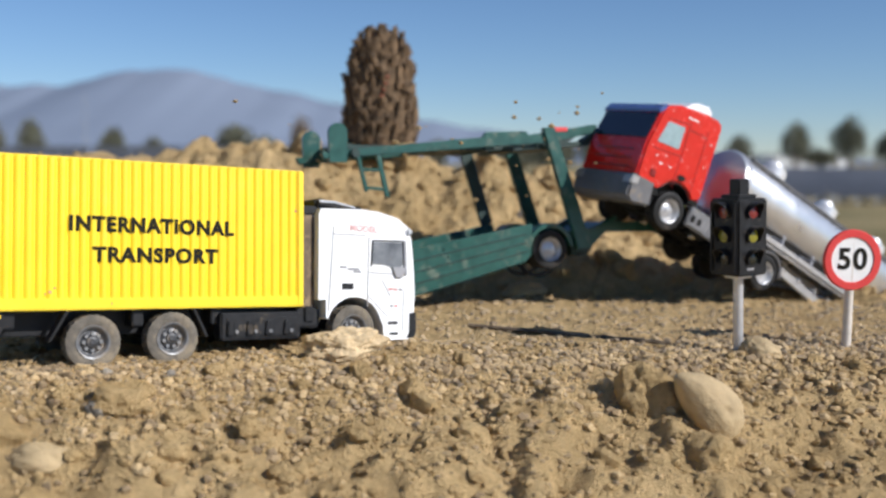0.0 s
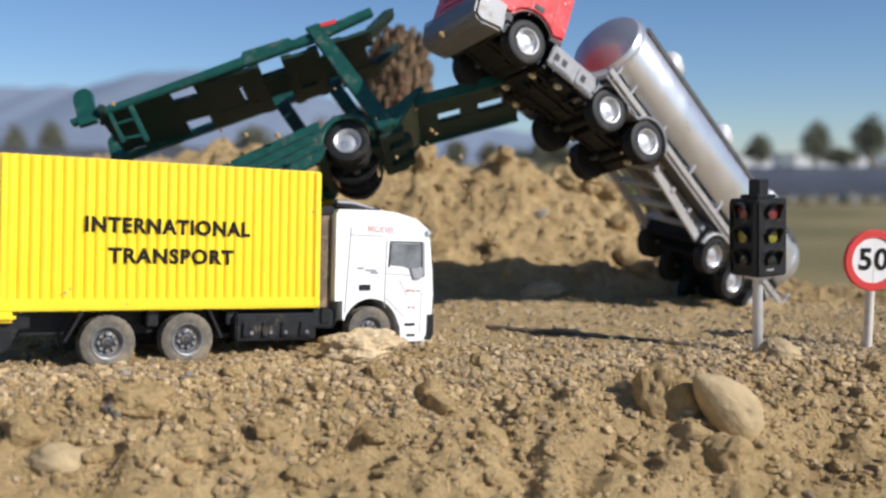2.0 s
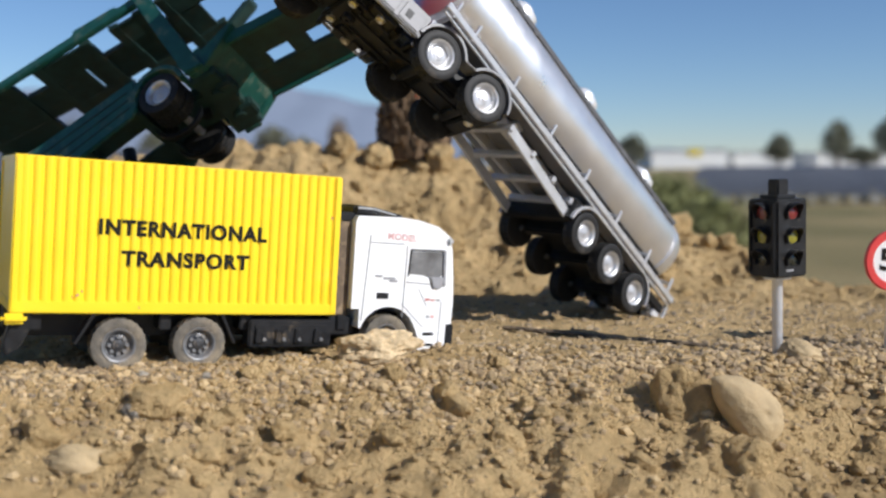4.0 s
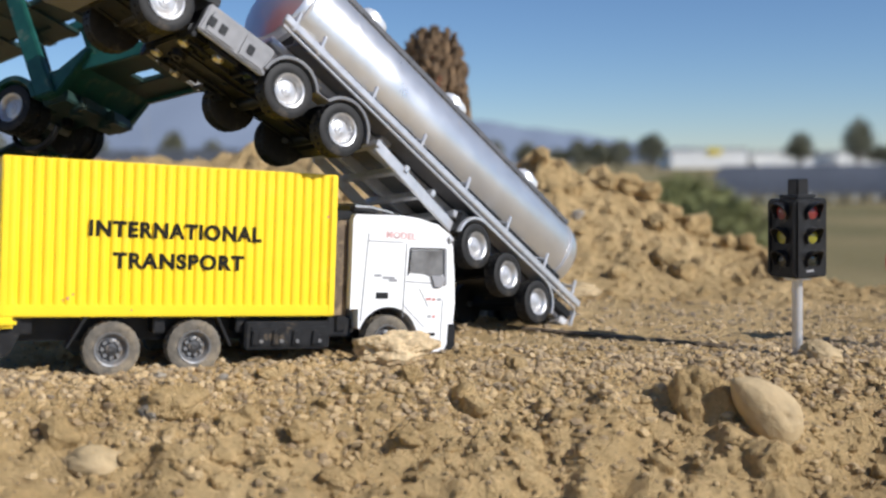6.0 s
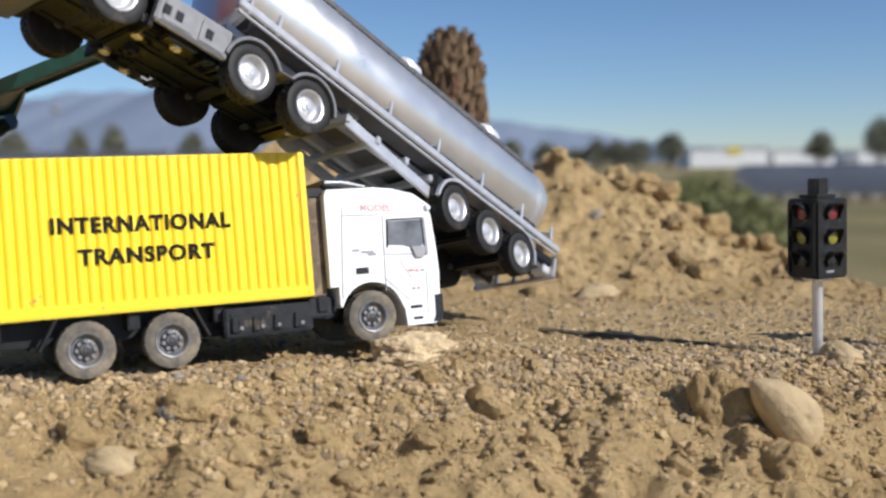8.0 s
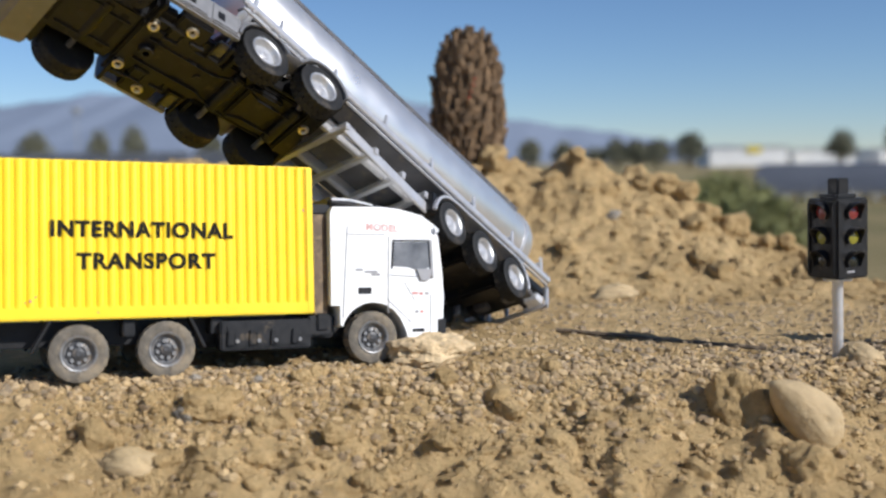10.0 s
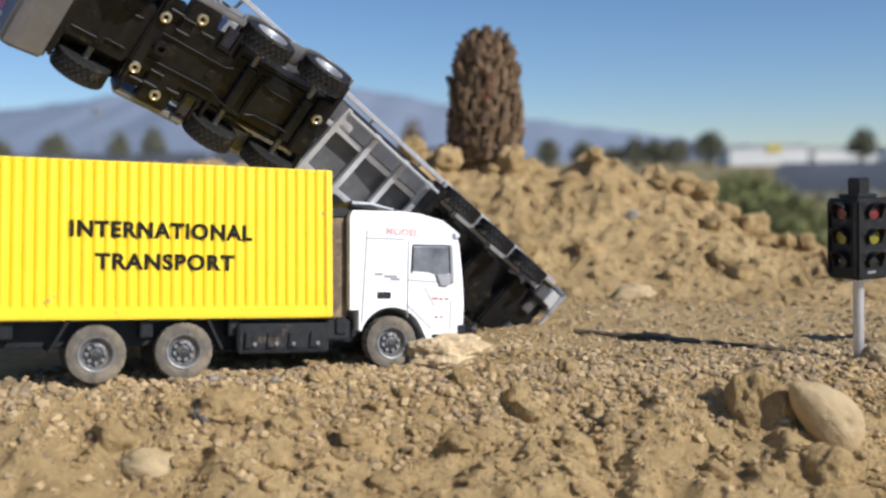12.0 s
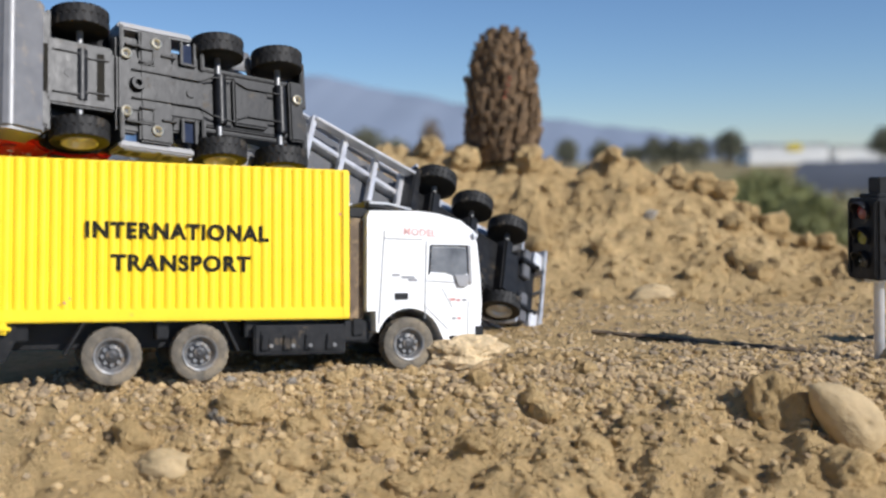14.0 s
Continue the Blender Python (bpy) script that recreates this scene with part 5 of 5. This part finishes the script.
def warehouse(b0, b1, dist, h, stripe):
    x0, x1 = far(b0, dist), far(b1, dist)
    t = root("warehouse", "distant low white warehouse", "building", pose((x0 + x1) / 2, dist, FIELD * CM), "far buildings")
    w = (x1 - x0) / 2
    bm = bmesh.new()
    box(bm, -w, w, 0, 14, 0, h, 0.05)
    part("wall", bm, WALLWHITE, t, unit=1.0)
    bm = bmesh.new()
    prof(bm, [(-w - 0.2, h), (w + 0.2, h), (w + 0.2, h + 0.25), (-w - 0.2, h + 0.25)], -0.2, 14.2, 0.03)
    part("roof", bm, ROOFGREY, t, unit=1.0)
    if stripe:
        bm = bmesh.new()
        box(bm, -0.2, 2.0, -0.2, -0.05, h - 0.75, h + 0.35, 0.05)
        part("sign_board", bm, SIGNYEL, t, "yellow sign board", unit=1.0)
    return t


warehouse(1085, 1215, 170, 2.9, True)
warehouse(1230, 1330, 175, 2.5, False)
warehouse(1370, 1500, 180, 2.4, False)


def solar_table(x, y, w, top, n, seed):
    t = root("solar_table", "row of dark tilted solar panels on posts", "solar panel", pose(x, y, FIELD * CM), "solar field")
    pw = w / n
    for k in range(n):
        bm = bmesh.new()
        a = -w / 2 + k * pw
        prof(bm, [(a + 0.03, 0.25), (a + pw - 0.03, 0.25), (a + pw - 0.03, 0.25 + 0.05), (a + 0.03, 0.30)], 0, 0.04, 0)
        for v in bm.verts:
            up = v.co.y > 0.02
            v.co = Vector((v.co.x, 1.4 if up else 0.0, (top if up else 0.25 * top) + (0.05 if v.co.z > 0.27 else 0)))
        part("panel", bm, PANELDARK, t, unit=1.0)
    for k in range(0, n + 1, 2):
        bm = bmesh.new()
        a = -w / 2 + min(k * pw, w - 0.05) + 0.02
        box(bm, a - 0.04, a + 0.04, 0.75, 0.85, 0, 0.62 * top, 0)
        part("post", bm, PANELFRAME, t, unit=1.0)
        bm = bmesh.new()
        box(bm, a - 0.03, a + 0.03, -0.04, 0.0, 0, 0.28 * top, 0)
        part("front_post", bm, PANELFRAME, t, unit=1.0)
    return t


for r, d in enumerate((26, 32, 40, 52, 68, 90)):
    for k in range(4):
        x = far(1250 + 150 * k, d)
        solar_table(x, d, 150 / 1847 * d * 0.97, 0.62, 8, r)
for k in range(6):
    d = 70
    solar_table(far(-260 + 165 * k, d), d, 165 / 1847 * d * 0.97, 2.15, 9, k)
bm = bmesh.new()
rod(bm, (0, 0, 0), (0, 0, 9.5), 0.12, 8, 0.07)
rod(bm, (0, 0, 9.3), (0, 0, 10.1), 0.5, 10, 0.75)
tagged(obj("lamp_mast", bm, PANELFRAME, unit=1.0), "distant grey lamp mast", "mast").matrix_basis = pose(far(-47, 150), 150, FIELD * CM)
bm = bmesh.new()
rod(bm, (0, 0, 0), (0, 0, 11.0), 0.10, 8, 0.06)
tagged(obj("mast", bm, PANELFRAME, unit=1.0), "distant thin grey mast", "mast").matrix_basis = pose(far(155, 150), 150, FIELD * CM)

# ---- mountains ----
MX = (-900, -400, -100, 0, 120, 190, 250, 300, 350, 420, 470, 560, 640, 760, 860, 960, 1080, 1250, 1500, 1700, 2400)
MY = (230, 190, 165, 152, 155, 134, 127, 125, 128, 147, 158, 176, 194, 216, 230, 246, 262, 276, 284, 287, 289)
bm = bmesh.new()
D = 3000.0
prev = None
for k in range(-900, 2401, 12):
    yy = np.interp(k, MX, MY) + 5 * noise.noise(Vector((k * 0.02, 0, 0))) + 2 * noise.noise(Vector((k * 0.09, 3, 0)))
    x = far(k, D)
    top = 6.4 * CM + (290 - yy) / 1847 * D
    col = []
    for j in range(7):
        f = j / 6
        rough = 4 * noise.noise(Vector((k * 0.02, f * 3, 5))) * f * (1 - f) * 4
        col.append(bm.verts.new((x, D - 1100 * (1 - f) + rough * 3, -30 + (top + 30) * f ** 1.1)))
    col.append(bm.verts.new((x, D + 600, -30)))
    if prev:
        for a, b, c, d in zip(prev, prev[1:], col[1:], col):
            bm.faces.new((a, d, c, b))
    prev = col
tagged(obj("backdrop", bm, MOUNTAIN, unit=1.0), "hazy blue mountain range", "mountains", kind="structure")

# ---- crumbs of earth in the air ----
CRUMBS = []
rnd = random.Random(21)
for k in range(56):
    ob = new("flying_crumb", CLODS[k % 6])
    ob.scale = (rnd.uniform(0.04, 0.13),) * 3
    tagged(ob, "small crumb of earth thrown into the air", "clod", "flying crumbs")
    CRUMBS.append(ob)


# ---- what moves: seconds, place in centimetres, turn in degrees ----
def motions():
    walk(yellow_truck, [(t, pose(x * CM, y * CM, z * CM, a, b, c)) for t, x, y, z, a, b, c in (
        (0, -6.6, 41.35, -1.07, -5.6, 3.5, 33.6), (1, -6.58, 41.32, -1.05, -5.95, 3.47, 32.91), (2, -6.63, 41.34, -0.99, -3.7, 3.54, 32.32),
        (2.5, -6.66, 41.33, -1.04, -2.28, 3.97, 31.23), (3, -6.65, 41.22, -1.05, -0.97, 4.31, 29.83), (3.5, -6.6, 41.09, -1.04, -0.45, 4.55, 29.94),
        (6, -7.15, 40.06, -0.97, -2.34, 4.03, 30.06), (6.5, -7.38, 39.62, -0.68, -4.62, 1.87, 30.26), (7, -7.62, 39.25, -0.46, -7, 0.6, 30.45),
        (7.5, -7.83, 39, -0.34, -7.58, -0.26, 30.95), (8, -8.04, 38.81, -0.24, -7.66, -0.93, 30.95), (10.5, -8.65, 38.13, -0.82, -7.5, 3.28, 28.8),
        (11, -8.59, 38.09, -0.83, -7.39, 3.42, 28.6), (12, -8.53, 37.99, -0.81, -7.46, 3.5, 28.41), (13, -8.5, 37.85, -0.76, -6.93, 3.48, 28.52),
        (14, -8.48, 37.69, -0.75, -6.7, 3.46, 28.73),
    )])
    walk(red_tractor, [(t, pose(x * CM, y * CM, z * CM, a, b, c)) for t, x, y, z, a, b, c in (
        (0, 9.77, 53.97, 3.3, -4, -27, -150), (0.5, 7.45, 52.41, 5.44, -5.73, -30.24, -151.48), (1, 5.26, 50.75, 7.22, -1.05, -27.97, -153.87),
        (1.5, 3.2, 49, 9.01, 5.33, -30.51, -153.55), (2, 1.28, 47.23, 10.44, 13.21, -34.05, -154.53), (2.5, -0.73, 45.54, 11.58, 18.39, -37.39, -157.21),
        (3, -2.78, 43.83, 12.5, 20.27, -40.63, -158.79), (3.5, -4.7, 42.12, 13, 14.14, -40.76, -156.87), (6, -12.26, 34.77, 10.74, 4.91, -31.78, -139.55),
        (6.5, -12.6, 34.01, 10.36, 5.48, -27.39, -136.36), (7.5, -13.31, 32.97, 10.48, 6.49, -26.23, -132.72), (8, -13.62, 32.52, 10.56, 9.57, -25.16, -133.22),
        (10.5, -13.71, 33.12, 10.92, 41.44, -27.35, -136.02), (11, -13.83, 33.54, 11.13, 47.25, -27.71, -138.62), (12, -14.18, 34.15, 11.24, 59.11, -25.68, -138.72),
        (12.5, -14.46, 34.35, 11.18, 68.92, -24.13, -140.23), (13, -14.72, 34.41, 10.96, 79.81, -21.67, -140.35), (14, -15.45, 33.83, 10.02, 104.93, -7.78, -135.5),
    )])
    walk(tanker, [(t, pose(x * CM, y * CM, z * CM, a, b, c)) for t, x, y, z, a, b, c in (
        (0, 14.53, 56.63, 0.53, -4.6, -24.5, -143.2), (0.5, 12.01, 54.76, 2.46, -7.83, -32.13, -141.68), (1, 9.74, 53.02, 4.65, -10.17, -37.06, -139.75),
        (1.5, 7.51, 51.41, 6.17, -10.81, -37.79, -138.22), (2, 5.4, 49.7, 7.19, -9.85, -38.02, -137.59), (2.5, 3.36, 47.84, 7.9, -9.59, -38.05, -136.46),
        (3, 1.27, 45.96, 8.5, -7.63, -37.37, -135.64), (3.5, -0.61, 44.11, 8.96, -5.07, -38.8, -134.8), (6, -8.16, 37.92, 7.63, 7.35, -34.94, -132.6),
        (6.5, -8.68, 37.45, 7.68, 8.62, -32.16, -131.5), (7.5, -9.49, 36.76, 7.87, 10.75, -28.6, -129.49), (8, -9.57, 36.47, 7.98, 12.32, -27.72, -128.77),
        (10.5, -10.14, 36.87, 7.95, 28.89, -35.68, -129.56), (11, -10.06, 37.08, 8.21, 37.07, -36.42, -130.53), (12, -10.02, 37.68, 8.96, 68.17, -37.36, -136.5),
        (12.5, -10.13, 37.97, 9.18, 81.16, -35.4, -136.9), (13, -10.22, 38.23, 9.23, 92.15, -34.13, -136.62), (14, -10.99, 38.31, 9.34, 112.54, -29.59, -136.08),
    )])
    walk(transporter, [(t, pose(x * CM, y * CM, z * CM, a, b, c)) for t, x, y, z, a, b, c in (
        (0, 4.65, 55.61, 0.89, 3.2, 0.8, -157.4), (0.5, 2.49, 53.74, 2.22, 13.48, 4.66, -162.1), (1, 0.02, 51.95, 3.42, 22.48, 9.12, -167.5),
        (1.5, -2.44, 50.41, 4.67, 27.67, 12.98, -171.59), (2, -4.76, 49.36, 5.65, 25.67, 16.54, -173.79), (2.5, -7.12, 48.61, 6.4, 26.47, 20.89, -174.19),
        (3, -8.97, 47.7, 7.36, 32.68, 24.05, -178.29), (3.5, -10.82, 46.76, 7.71, 32.21, 26.91, 176.83), (6, -18.93, 44.15, 7.38, 16.13, 12.52, 165.07),
        (6.5, -20.54, 43.5, 6.92, 4.1, 15.47, 169.57), (7, -21.34, 43.56, 6.95, -0.88, 15.43, 168.08), (8, -23.04, 41.95, 6.49, -9.96, 21.33, 177.07),
        (10, -31.52, 40.65, 5.2, -7.93, 19.17, 177.1), (14, -43.03, 38.64, 1.3, 0.13, 1.84, 177.11),
    )])
    # crumbs of earth thrown off the decks; they rise a little and drop back to the road
    r = random.Random(77)
    for crumb in CRUMBS:
        x, y, z = r.uniform(-9, 7), r.uniform(44, 54), r.uniform(3.5, 9.5)
        u, v, w, g = r.uniform(-3.2, 0.4), r.uniform(-1.5, 0.8), r.uniform(0.5, 4.2), r.uniform(1.6, 2.4)
        floor_z = gz(x + 3 * u, y + 3 * v)
        rows = []
        for k in range(0, 15):
            h = z + w * k - g * k * k / 2
            if rows and h < floor_z:
                break
            rows.append((k, pose((x + u * k) * CM, (y + v * k) * CM, max(h, floor_z) * CM, 40 * k, 25 * k, 0)))
        last = rows[-1]
        e = last[1].translation
        if last[0] < 13:
            rest = pose(e.x + u * CM * 0.4, e.y, gz(e.x / CM, e.y / CM) * CM, 40 * last[0] + 20, 25 * last[0], 0)
            rows += [(last[0] + 0.7, rest), (14, rest)]
        walk(crumb, rows)


motions()
